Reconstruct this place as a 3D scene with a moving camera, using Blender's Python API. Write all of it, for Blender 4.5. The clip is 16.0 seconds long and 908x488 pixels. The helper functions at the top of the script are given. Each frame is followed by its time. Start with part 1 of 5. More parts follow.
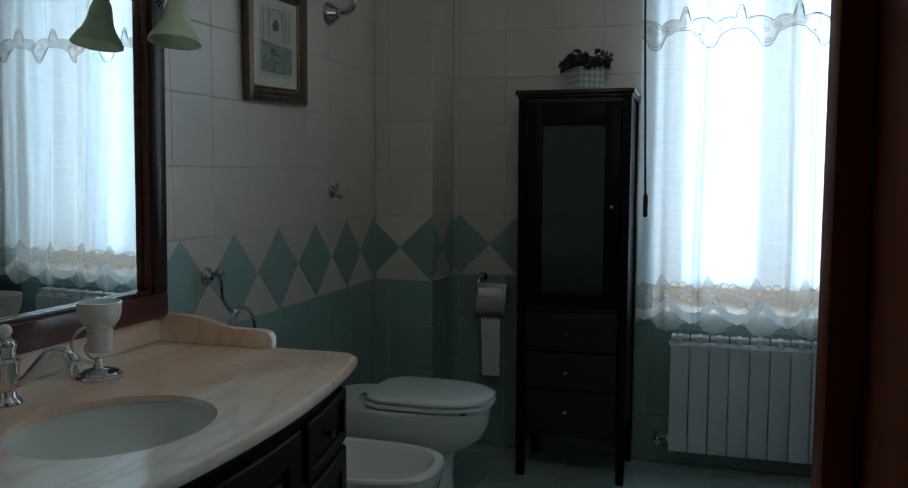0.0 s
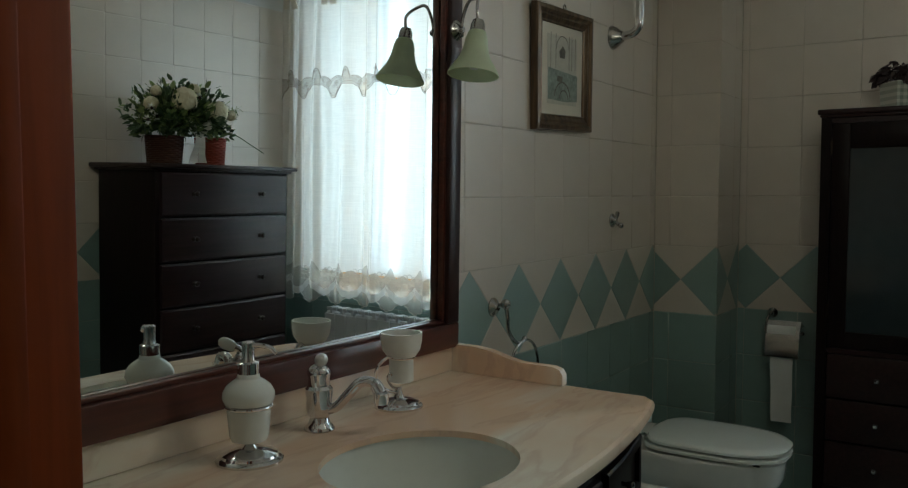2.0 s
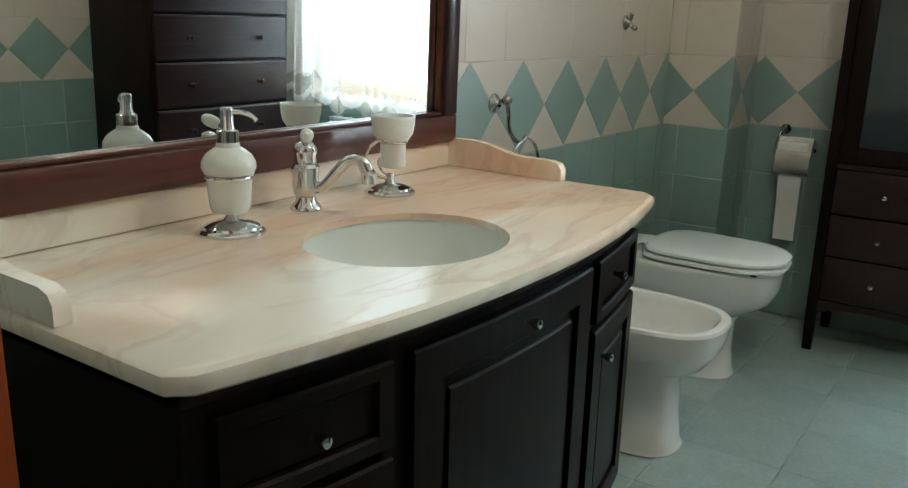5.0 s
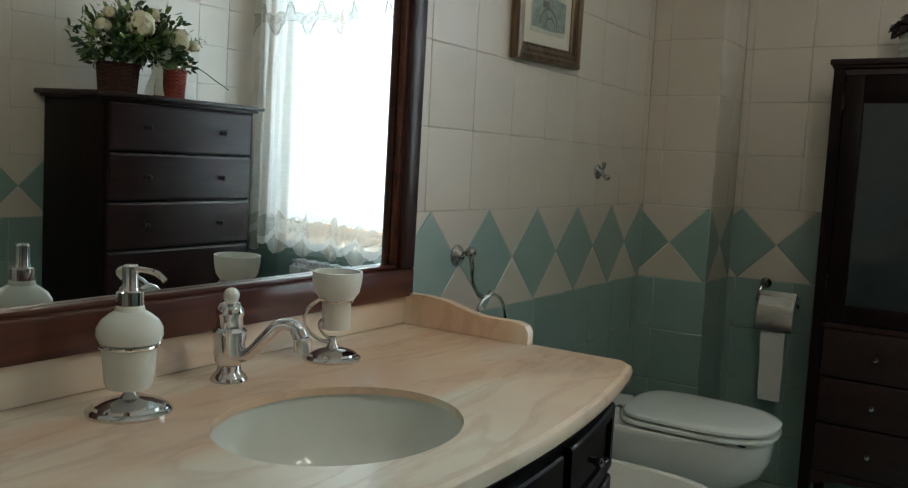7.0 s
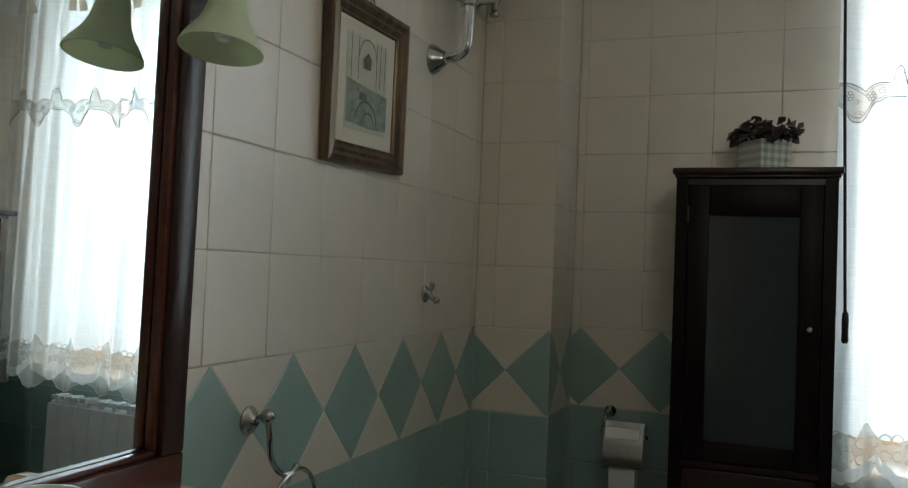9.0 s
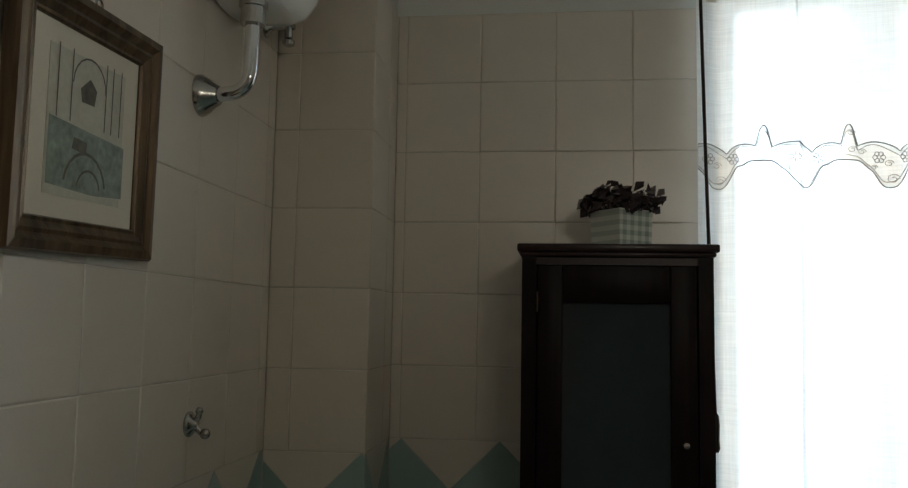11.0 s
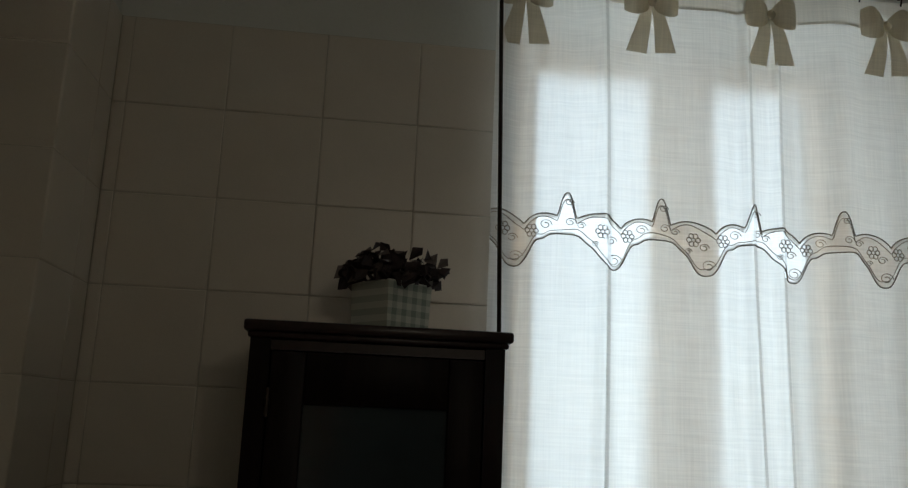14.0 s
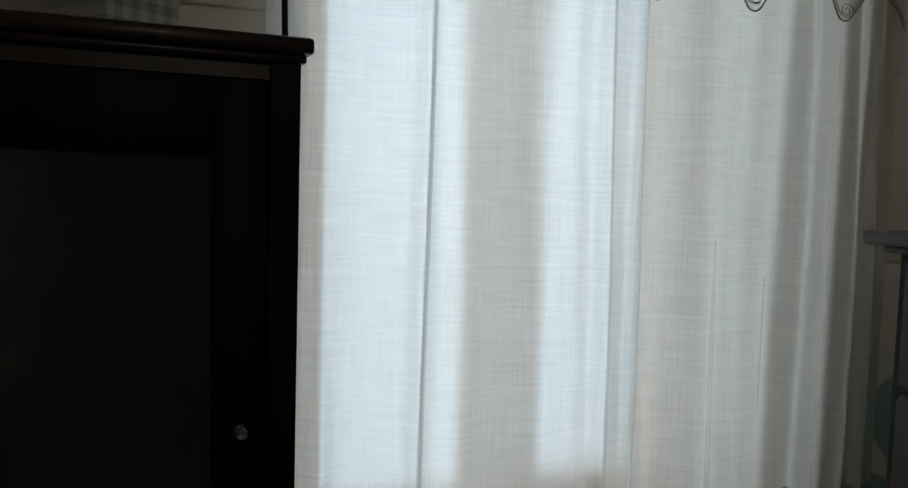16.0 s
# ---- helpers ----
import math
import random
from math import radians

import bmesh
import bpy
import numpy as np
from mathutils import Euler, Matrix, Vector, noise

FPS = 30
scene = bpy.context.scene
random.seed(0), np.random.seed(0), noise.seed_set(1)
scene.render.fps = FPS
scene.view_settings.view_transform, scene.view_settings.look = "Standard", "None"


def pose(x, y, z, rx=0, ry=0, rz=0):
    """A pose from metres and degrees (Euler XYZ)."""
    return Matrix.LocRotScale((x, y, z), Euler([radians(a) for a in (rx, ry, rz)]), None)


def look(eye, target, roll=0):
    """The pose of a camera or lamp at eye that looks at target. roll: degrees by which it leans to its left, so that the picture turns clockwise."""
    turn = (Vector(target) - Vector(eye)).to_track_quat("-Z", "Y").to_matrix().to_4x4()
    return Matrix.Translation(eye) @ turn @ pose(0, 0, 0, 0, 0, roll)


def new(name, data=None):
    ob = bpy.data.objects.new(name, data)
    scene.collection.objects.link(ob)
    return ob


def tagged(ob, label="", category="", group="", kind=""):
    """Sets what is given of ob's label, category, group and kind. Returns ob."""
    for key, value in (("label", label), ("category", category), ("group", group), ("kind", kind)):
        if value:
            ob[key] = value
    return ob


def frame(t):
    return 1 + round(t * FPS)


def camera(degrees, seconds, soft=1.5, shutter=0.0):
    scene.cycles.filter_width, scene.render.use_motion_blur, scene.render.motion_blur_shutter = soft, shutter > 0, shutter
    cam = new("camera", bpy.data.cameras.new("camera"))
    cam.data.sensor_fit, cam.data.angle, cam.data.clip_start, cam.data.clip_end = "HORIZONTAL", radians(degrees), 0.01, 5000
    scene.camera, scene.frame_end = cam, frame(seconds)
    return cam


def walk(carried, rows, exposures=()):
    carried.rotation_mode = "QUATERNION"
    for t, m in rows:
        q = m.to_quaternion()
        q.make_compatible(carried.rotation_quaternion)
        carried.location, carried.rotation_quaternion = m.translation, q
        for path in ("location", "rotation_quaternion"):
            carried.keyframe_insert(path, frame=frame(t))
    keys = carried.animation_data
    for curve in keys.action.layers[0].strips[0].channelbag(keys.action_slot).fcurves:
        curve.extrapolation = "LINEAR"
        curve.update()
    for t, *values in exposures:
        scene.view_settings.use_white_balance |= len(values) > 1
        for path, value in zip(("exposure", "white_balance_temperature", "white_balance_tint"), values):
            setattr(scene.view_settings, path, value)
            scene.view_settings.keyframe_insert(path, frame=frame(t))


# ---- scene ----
cam = camera(56.7, 16.0, 1.25)
PATH = [
    (0, (0.266, -0.286, 1.272), (-0.318, 1.619, 1.101), 0.2),
    (0.5, (0.261, -0.271, 1.279), (-0.607, 1.522, 1.102), 0.3),
    (1, (0.209, -0.243, 1.282), (-0.827, 1.461, 1.127), -0.4),
    (1.5, (0.149, -0.254, 1.299), (-0.961, 1.406, 1.191), -0.5),
    (2, (0.128, -0.244, 1.296), (-0.99, 1.41, 1.175), -0.0),
    (2.5, (0.124, -0.195, 1.268), (-1.008, 1.449, 1.138), 0.6),
    (3, (0.127, -0.18, 1.246), (-1.012, 1.455, 1.079), 0.9),
    (3.5, (0.136, -0.185, 1.225), (-0.991, 1.433, 0.89), 1.2),
    (4, (0.137, -0.18, 1.2), (-0.982, 1.41, 0.732), 1.1),
    (4.2, (0.134, -0.181, 1.193), (-0.975, 1.403, 0.68), 1.2),
    (6.3, (0.096, -0.142, 1.184), (-1.008, 1.497, 0.692), 1.6),
    (6.5, (0.087, -0.13, 1.184), (-0.986, 1.517, 0.816), 1.7),
    (7, (0.031, 0.035, 1.199), (-1.061, 1.7, 1.008), 2.7),
    (7.5, (-0.03, 0.147, 1.215), (-1.124, 1.819, 1.128), 2.6),
    (8, (-0.142, 0.257, 1.255), (-1.104, 2.01, 1.24), 2.5),
    (8.2, (-0.172, 0.297, 1.261), (-1.02, 2.108, 1.266), 2.4),
    (10.3, (-0.348, 0.867, 1.295), (-0.912, 2.782, 1.427), 2.1),
    (10.5, (-0.405, 0.943, 1.322), (-0.859, 2.885, 1.479), 1.7),
    (11, (-0.407, 1.055, 1.407), (-0.656, 3.031, 1.593), 1.0),
    (11.5, (-0.359, 1.171, 1.437), (-0.623, 3.116, 1.819), 2.2),
    (12, (-0.319, 1.258, 1.438), (-0.595, 3.192, 1.869), 3.3),
    (12.5, (-0.327, 1.333, 1.436), (-0.482, 3.28, 1.863), 3.7),
    (13, (-0.349, 1.403, 1.439), (-0.298, 3.355, 1.87), 3.0),
    (13.5, (-0.367, 1.484, 1.457), (-0.205, 3.433, 1.877), 2.8),
    (14, (-0.328, 1.593, 1.447), (-0.094, 3.538, 1.851), 2.4),
    (14.5, (-0.277, 1.706, 1.442), (-0.014, 3.681, 1.619), 2.4),
    (15, (-0.272, 1.832, 1.434), (0.185, 3.779, 1.454), 1.9),
    (15.5, (-0.293, 1.984, 1.437), (0.372, 3.865, 1.29), 1.2),
    (16, (-0.274, 2.086, 1.438), (0.513, 3.918, 1.288), 1.7),
]
EXPOSURES = [
    (0, -0.33, 5100, 0), (0.5, 0.12, 5700, 0), (1.0, 0.1, 5900, 0), (1.5, -0.05, 6000, 0), (2.5, 0.15, 6000, 0), (3.0, 0.5, 6000, 0), (3.5, 0.95, 5900, 1), (4.0, 1.28, 5900, 1),
    (6.3, 1.7, 6000, 3), (6.5, 1.6, 6000, 3), (7.0, 0.8, 6000, 2), (8.0, 0.45, 6000, 3), (10.5, 0.45, 6100, 4), (11.0, -0.05, 6250, 5), (11.5, -0.55, 6450, 6), (12.5, -0.75, 6600, 6), (13.0, -1.25, 6650, 6), (13.5, -1.25, 6700, 6), (15.0, -1.25, 6650, 6), (15.5, -1.35, 6600, 6), (16, -1.4, 6500, 7),
]
walk(cam, [(t, look(eye, target, roll)) for t, eye, target, roll in PATH], EXPOSURES)

# ---- light ----
world = bpy.data.worlds.new("sky")
scene.world = world
world.use_nodes = True
wn = world.node_tree
sky = wn.nodes.new("ShaderNodeTexSky")
sky.sky_type, sky.sun_disc = "NISHITA", False
sky.sun_elevation, sky.sun_rotation = radians(42), radians(150)
wn.links.new(sky.outputs[0], wn.nodes["Background"].inputs[0])
wn.nodes["Background"].inputs[1].default_value = 0.12
sun_data = bpy.data.lights.new("sun", "SUN")
sun_data.energy, sun_data.angle, sun_data.color = 2.0, radians(0.5), (1.0, 0.95, 0.88)
sun = new("sun", sun_data)
sun.matrix_world = look((0, 0, 8), (0.8, 3.0, 0))
sky_data = bpy.data.lights.new("window_daylight", "AREA")
sky_data.shape, sky_data.size, sky_data.size_y = "RECTANGLE", 1.05, 2.0
sky_data.energy, sky_data.color = 42.0, (0.73, 0.87, 1.0)
daylight = new("window_daylight", sky_data)
daylight.matrix_world = look((0.505, 3.95, 1.62), (0.505, 2.0, 1.62))

LAMP_X, LAMP_Y, LAMP_Z = 0.05, 1.34, 1.93
for k in range(3):
    a = radians(205 + 120 * k)
    bulb_data = bpy.data.lights.new("pendant_bulb_light", "POINT")
    bulb_data.energy, bulb_data.color, bulb_data.shadow_soft_size = 1.25, (1.0, 0.87, 0.71), 0.05
    new("pendant_bulb_light", bulb_data).location = (LAMP_X + 0.13 * math.cos(a), LAMP_Y + 0.13 * math.sin(a), LAMP_Z + 0.045)

# ---- materials ----
def material(name, base, rough=0.5, metal=0.0, coat=0.0, vary=0.08, scale=6.0, fine=60.0, bump=0.05, rand=0.0, spec=0.5):
    """A principled material whose colour varies at two scales, with a fine relief."""
    m = bpy.data.materials.new(name)
    m.use_nodes = True
    nt = m.node_tree
    p = nt.nodes["Principled BSDF"]
    p.inputs["Roughness"].default_value, p.inputs["Metallic"].default_value = rough, metal
    p.inputs["Coat Weight"].default_value, p.inputs["Coat Roughness"].default_value = coat, 0.08
    p.inputs["Specular IOR Level"].default_value = spec
    tc = nt.nodes.new("ShaderNodeTexCoord")
    n1, n2 = nt.nodes.new("ShaderNodeTexNoise"), nt.nodes.new("ShaderNodeTexNoise")
    n1.inputs["Scale"].default_value, n2.inputs["Scale"].default_value = scale, fine
    n1.inputs["Detail"].default_value = 5.0
    for n in (n1, n2):
        nt.links.new(tc.outputs["Object"], n.inputs["Vector"])
    add = nt.nodes.new("ShaderNodeMath")
    add.operation = "ADD"
    nt.links.new(n1.outputs["Fac"], add.inputs[0])
    nt.links.new(n2.outputs["Fac"], add.inputs[1])
    val = nt.nodes.new("ShaderNodeMapRange")
    val.inputs["From Min"].default_value, val.inputs["From Max"].default_value = 0.6, 1.4
    val.inputs["To Min"].default_value, val.inputs["To Max"].default_value = 1 - vary, 1 + vary
    nt.links.new(add.outputs[0], val.inputs["Value"])
    hsv = nt.nodes.new("ShaderNodeHueSaturation")
    hsv.inputs["Color"].default_value = (*base, 1)
    out = val.outputs[0]
    if rand:
        info = nt.nodes.new("ShaderNodeObjectInfo")
        rr = nt.nodes.new("ShaderNodeMapRange")
        rr.inputs["To Min"].default_value, rr.inputs["To Max"].default_value = 1 - rand, 1 + rand
        nt.links.new(info.outputs["Random"], rr.inputs["Value"])
        mul = nt.nodes.new("ShaderNodeMath")
        mul.operation = "MULTIPLY"
        nt.links.new(out, mul.inputs[0])
        nt.links.new(rr.outputs[0], mul.inputs[1])
        out = mul.outputs[0]
    nt.links.new(out, hsv.inputs["Value"])
    nt.links.new(hsv.outputs[0], p.inputs["Base Color"])
    if bump:
        b = nt.nodes.new("ShaderNodeBump")
        b.inputs["Strength"].default_value, b.inputs["Distance"].default_value = bump, 0.004
        nt.links.new(n1.outputs["Fac"] if fine > 200 else n2.outputs["Fac"], b.inputs["Height"])
        nt.links.new(b.outputs[0], p.inputs["Normal"])
    return m


def wood(name, base, rough=0.3, coat=0.3, axis=2, contrast=0.35):
    """Stained wood, with a grain along one axis."""
    m = material(name, base, rough, 0, coat, 0.1, 4, 80, 0.03)
    nt = m.node_tree
    p = nt.nodes["Principled BSDF"]
    tc, mp = nt.nodes.new("ShaderNodeTexCoord"), nt.nodes.new("ShaderNodeMapping")
    sc = [26.0, 26.0, 26.0]
    sc[axis] = 1.6
    mp.inputs["Scale"].default_value = sc
    g = nt.nodes.new("ShaderNodeTexNoise")
    g.inputs["Scale"].default_value, g.inputs["Detail"].default_value, g.inputs["Distortion"].default_value = 2.2, 7, 0.6
    nt.links.new(tc.outputs["Object"], mp.inputs["Vector"])
    nt.links.new(mp.outputs[0], g.inputs["Vector"])
    mr = nt.nodes.new("ShaderNodeMapRange")
    mr.inputs["From Min"].default_value, mr.inputs["From Max"].default_value = 0.3, 0.7
    mr.inputs["To Min"].default_value, mr.inputs["To Max"].default_value = 1 - contrast, 1 + contrast
    nt.links.new(g.outputs["Fac"], mr.inputs["Value"])
    hs = next(n for n in nt.nodes if n.bl_idname == "ShaderNodeHueSaturation")
    nt.links.new(mr.outputs[0], hs.inputs["Value"])
    return m


def cloth(name, base, through_amount, clear, weave=420.0):
    """Woven cloth that lets light through; clear: the share of open gaps between its threads."""
    m = bpy.data.materials.new(name)
    m.use_nodes = True
    nt = m.node_tree
    nt.nodes.remove(nt.nodes["Principled BSDF"])
    out = nt.nodes["Material Output"]
    tc = nt.nodes.new("ShaderNodeTexCoord")
    fac = []
    for sx, sz in ((weave, 14.0), (14.0, weave)):
        mp, n = nt.nodes.new("ShaderNodeMapping"), nt.nodes.new("ShaderNodeTexNoise")
        mp.inputs["Scale"].default_value = (sx, 1.0, sz)
        n.inputs["Scale"].default_value, n.inputs["Detail"].default_value = 0.6, 3
        nt.links.new(tc.outputs["Object"], mp.inputs["Vector"])
        nt.links.new(mp.outputs[0], n.inputs["Vector"])
        fac.append(n)
    mx = nt.nodes.new("ShaderNodeMath")
    mx.operation = "ADD"
    nt.links.new(fac[0].outputs["Fac"], mx.inputs[0])
    nt.links.new(fac[1].outputs["Fac"], mx.inputs[1])
    mr = nt.nodes.new("ShaderNodeMapRange")
    mr.inputs["From Min"].default_value, mr.inputs["From Max"].default_value = 0.7, 1.3
    mr.inputs["To Min"].default_value, mr.inputs["To Max"].default_value = 0.90, 1.07
    nt.links.new(mx.outputs[0], mr.inputs["Value"])
    hs = nt.nodes.new("ShaderNodeHueSaturation")
    hs.inputs["Color"].default_value = (*base, 1)
    nt.links.new(mr.outputs[0], hs.inputs["Value"])
    d, tr, gap = nt.nodes.new("ShaderNodeBsdfDiffuse"), nt.nodes.new("ShaderNodeBsdfTranslucent"), nt.nodes.new("ShaderNodeBsdfTransparent")
    nt.links.new(hs.outputs[0], d.inputs["Color"])
    nt.links.new(hs.outputs[0], tr.inputs["Color"])
    m1, m2 = nt.nodes.new("ShaderNodeMixShader"), nt.nodes.new("ShaderNodeMixShader")
    m1.inputs[0].default_value = through_amount
    mp, slub = nt.nodes.new("ShaderNodeMapping"), nt.nodes.new("ShaderNodeTexNoise")
    mp.inputs["Scale"].default_value = (11.0, 1.0, 230.0)
    slub.inputs["Scale"].default_value, slub.inputs["Detail"].default_value, slub.inputs["Distortion"].default_value = 1.0, 6, 0.35
    nt.links.new(tc.outputs["Object"], mp.inputs["Vector"])
    nt.links.new(mp.outputs[0], slub.inputs["Vector"])
    gaps = nt.nodes.new("ShaderNodeMapRange")
    gaps.inputs["From Min"].default_value, gaps.inputs["From Max"].default_value = 0.3, 0.7
    spread = 0.9 if clear < 0.1 else 0.12
    gaps.inputs["To Min"].default_value, gaps.inputs["To Max"].default_value = clear * (1 - spread), clear * (1 + spread)
    nt.links.new(slub.outputs["Fac"], gaps.inputs["Value"])
    nt.links.new(gaps.outputs[0], m2.inputs[0])
    nt.links.new(d.outputs[0], m1.inputs[1])
    nt.links.new(tr.outputs[0], m1.inputs[2])
    veil, m3 = nt.nodes.new("ShaderNodeBsdfRefraction"), nt.nodes.new("ShaderNodeMixShader")
    veil.inputs["IOR"].default_value, veil.inputs["Roughness"].default_value = 1.12, 0.68
    m3.inputs[0].default_value = min(0.2, clear * 4.6)
    nt.links.new(m1.outputs[0], m3.inputs[1])
    nt.links.new(veil.outputs[0], m3.inputs[2])
    nt.links.new(m3.outputs[0], m2.inputs[1])
    nt.links.new(gap.outputs[0], m2.inputs[2])
    nt.links.new(m2.outputs[0], out.inputs["Surface"])
    return m


def marble(name):
    m = bpy.data.materials.new(name)
    m.use_nodes = True
    nt = m.node_tree
    p = nt.nodes["Principled BSDF"]
    p.inputs["Roughness"].default_value = 0.24
    tc, mp = nt.nodes.new("ShaderNodeTexCoord"), nt.nodes.new("ShaderNodeMapping")
    mp.inputs["Rotation"].default_value = (0.2, 0.1, 0.62)
    mp.inputs["Scale"].default_value = (3.2, 0.9, 2.0)
    nt.links.new(tc.outputs["Object"], mp.inputs["Vector"])
    big, vein = nt.nodes.new("ShaderNodeTexNoise"), nt.nodes.new("ShaderNodeTexNoise")
    big.inputs["Scale"].default_value, big.inputs["Detail"].default_value, big.inputs["Distortion"].default_value = 1.25, 4, 0.9
    vein.inputs["Scale"].default_value, vein.inputs["Detail"].default_value, vein.inputs["Distortion"].default_value = 2.1, 5, 1.2
    for n in (big, vein):
        nt.links.new(mp.outputs[0], n.inputs["Vector"])
    # the slab goes from cream to pink; its paler near end paints in light
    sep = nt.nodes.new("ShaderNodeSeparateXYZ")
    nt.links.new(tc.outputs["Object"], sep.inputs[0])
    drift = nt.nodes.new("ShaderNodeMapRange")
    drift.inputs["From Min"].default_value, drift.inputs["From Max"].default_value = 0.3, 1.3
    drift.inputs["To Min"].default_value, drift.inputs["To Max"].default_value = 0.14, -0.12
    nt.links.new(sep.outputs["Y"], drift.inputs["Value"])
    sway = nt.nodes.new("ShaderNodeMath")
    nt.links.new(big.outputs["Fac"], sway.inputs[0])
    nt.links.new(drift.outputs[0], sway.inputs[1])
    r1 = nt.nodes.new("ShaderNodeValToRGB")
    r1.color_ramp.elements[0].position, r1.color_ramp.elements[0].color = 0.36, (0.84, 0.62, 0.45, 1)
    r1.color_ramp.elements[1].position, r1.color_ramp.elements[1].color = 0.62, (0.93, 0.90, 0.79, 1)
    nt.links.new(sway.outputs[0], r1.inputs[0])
    r2 = nt.nodes.new("ShaderNodeValToRGB")
    e = r2.color_ramp.elements
    e[0].position, e[0].color = 0.44, (0, 0, 0, 1)
    e[1].position, e[1].color = 0.5, (1, 1, 1, 1)
    e.new(0.53).color = (0, 0, 0, 1)
    nt.links.new(vein.outputs["Fac"], r2.inputs[0])
    k = nt.nodes.new("ShaderNodeMath")
    k.operation, k.inputs[1].default_value = "MULTIPLY", 0.24
    nt.links.new(r2.outputs[0], k.inputs[0])
    mix = nt.nodes.new("ShaderNodeMix")
    mix.data_type = "RGBA"
    nt.links.new(k.outputs[0], mix.inputs[0])
    nt.links.new(r1.outputs[0], mix.inputs[6])
    mix.inputs[7].default_value = (0.52, 0.30, 0.24, 1)
    nt.links.new(mix.outputs[2], p.inputs["Base Color"])
    return m


CREAM = material("cream_glazed_tile", (0.62, 0.545, 0.455), 0.36, coat=1.0, vary=0.05, scale=9, fine=320, bump=0.06, rand=0.025, spec=1.0)
GREEN = material("green_glazed_tile", (0.215, 0.318, 0.285), 0.34, coat=1.0, vary=0.1, scale=11, fine=320, bump=0.06, rand=0.07, spec=1.0)
GROUT = material("cement_grout", (0.50, 0.455, 0.385), 0.9, vary=0.15, scale=12, fine=150, bump=0.2)
PAINT = material("pale_wall_paint", (0.68, 0.68, 0.64), 0.85, vary=0.04, scale=3, fine=120, bump=0.15)
CEIL = material("white_ceiling_paint", (0.82, 0.82, 0.80), 0.9, vary=0.03, scale=3, fine=120, bump=0.15)
FLOOR_TILE = material("aqua_floor_tile", (0.33, 0.41, 0.39), 0.28, vary=0.14, scale=10, fine=70, bump=0.05, rand=0.06)
# the upright copy has a darker base and less gloss than the along copy
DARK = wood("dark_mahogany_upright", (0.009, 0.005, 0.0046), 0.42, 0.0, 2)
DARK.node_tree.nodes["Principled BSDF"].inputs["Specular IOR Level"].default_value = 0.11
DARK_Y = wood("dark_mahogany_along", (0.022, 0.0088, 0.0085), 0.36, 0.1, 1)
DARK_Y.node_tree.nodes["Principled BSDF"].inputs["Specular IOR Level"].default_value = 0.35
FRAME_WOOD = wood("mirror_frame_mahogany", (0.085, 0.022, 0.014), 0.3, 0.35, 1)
# the stiles get a darker, less red base colour than the bars
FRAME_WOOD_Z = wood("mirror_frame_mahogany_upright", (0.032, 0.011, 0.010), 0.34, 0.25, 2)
JAMB = wood("door_frame_cherry", (0.30, 0.053, 0.005), 0.5, 0.0, 2, 0.2)
JAMB.node_tree.nodes["Principled BSDF"].inputs["Specular IOR Level"].default_value = 0.2
GILT = wood("aged_gilt_frame", (0.11, 0.072, 0.04), 0.32, 0.2, 2, 0.6)
GILT.node_tree.nodes["Principled BSDF"].inputs["Metallic"].default_value = 0.55
CERAMIC = material("white_ceramic", (0.80, 0.79, 0.75), 0.1, vary=0.02, scale=4, fine=40, bump=0.0)
PORCELAIN = material("glazed_white_porcelain", (0.80, 0.84, 0.80), 0.08, vary=0.02, scale=8, fine=60, bump=0.0)
FROSTED = material("frosted_white_glass", (0.82, 0.85, 0.82), 0.35, vary=0.03, scale=8, fine=90, bump=0.03)
CHROME = material("polished_chrome", (0.72, 0.72, 0.73), 0.07, 1.0, vary=0.04, scale=20, fine=90, bump=0.0)
STEEL = material("worn_chrome", (0.46, 0.45, 0.43), 0.2, 1.0, vary=0.15, scale=25, fine=120, bump=0.02)
BRONZE = material("dark_bronze_rod", (0.035, 0.024, 0.018), 0.4, 0.6, vary=0.2, scale=20, fine=120, bump=0.05)
BLACK = material("black_recess", (0.01, 0.01, 0.01), 0.6, vary=0.1, bump=0.0)
ENAMEL = material("white_radiator_enamel", (0.76, 0.78, 0.80), 0.3, vary=0.03, scale=6, fine=90, bump=0.02)
WINDOW_PAINT = material("honey_varnished_window_wood", (0.72, 0.42, 0.18), 0.4, vary=0.05, scale=5, fine=90, bump=0.03)
PAPER = material("toilet_paper", (0.80, 0.80, 0.77), 0.95, vary=0.04, scale=20, fine=300, bump=0.1)
MAT_BOARD = material("cream_mat_board", (0.62, 0.57, 0.47), 0.85, vary=0.04, scale=9, fine=200, bump=0.05)
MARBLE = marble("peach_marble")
CLOTH = cloth("ivory_linen", (0.87, 0.84, 0.785), 0.47, 0.042)
CLOTH_HEM = cloth("ivory_linen_doubled", (0.78, 0.73, 0.64), 0.40, 0.0)
SATIN = cloth("white_organza_applique", (0.84, 0.80, 0.73), 0.5, 0.34)
LACE = cloth("cream_lace", (0.74, 0.69, 0.60), 0.36, 0.36, 90)
RIBBON_WHITE = cloth("white_satin_ribbon", (0.90, 0.88, 0.84), 0.42, 0.0)
CORD = cloth("grey_embroidery_cord", (0.37, 0.33, 0.28), 0.3, 0.0)
RIBBON = cloth("ivory_ribbon", (0.84, 0.79, 0.69), 0.55, 0.0)
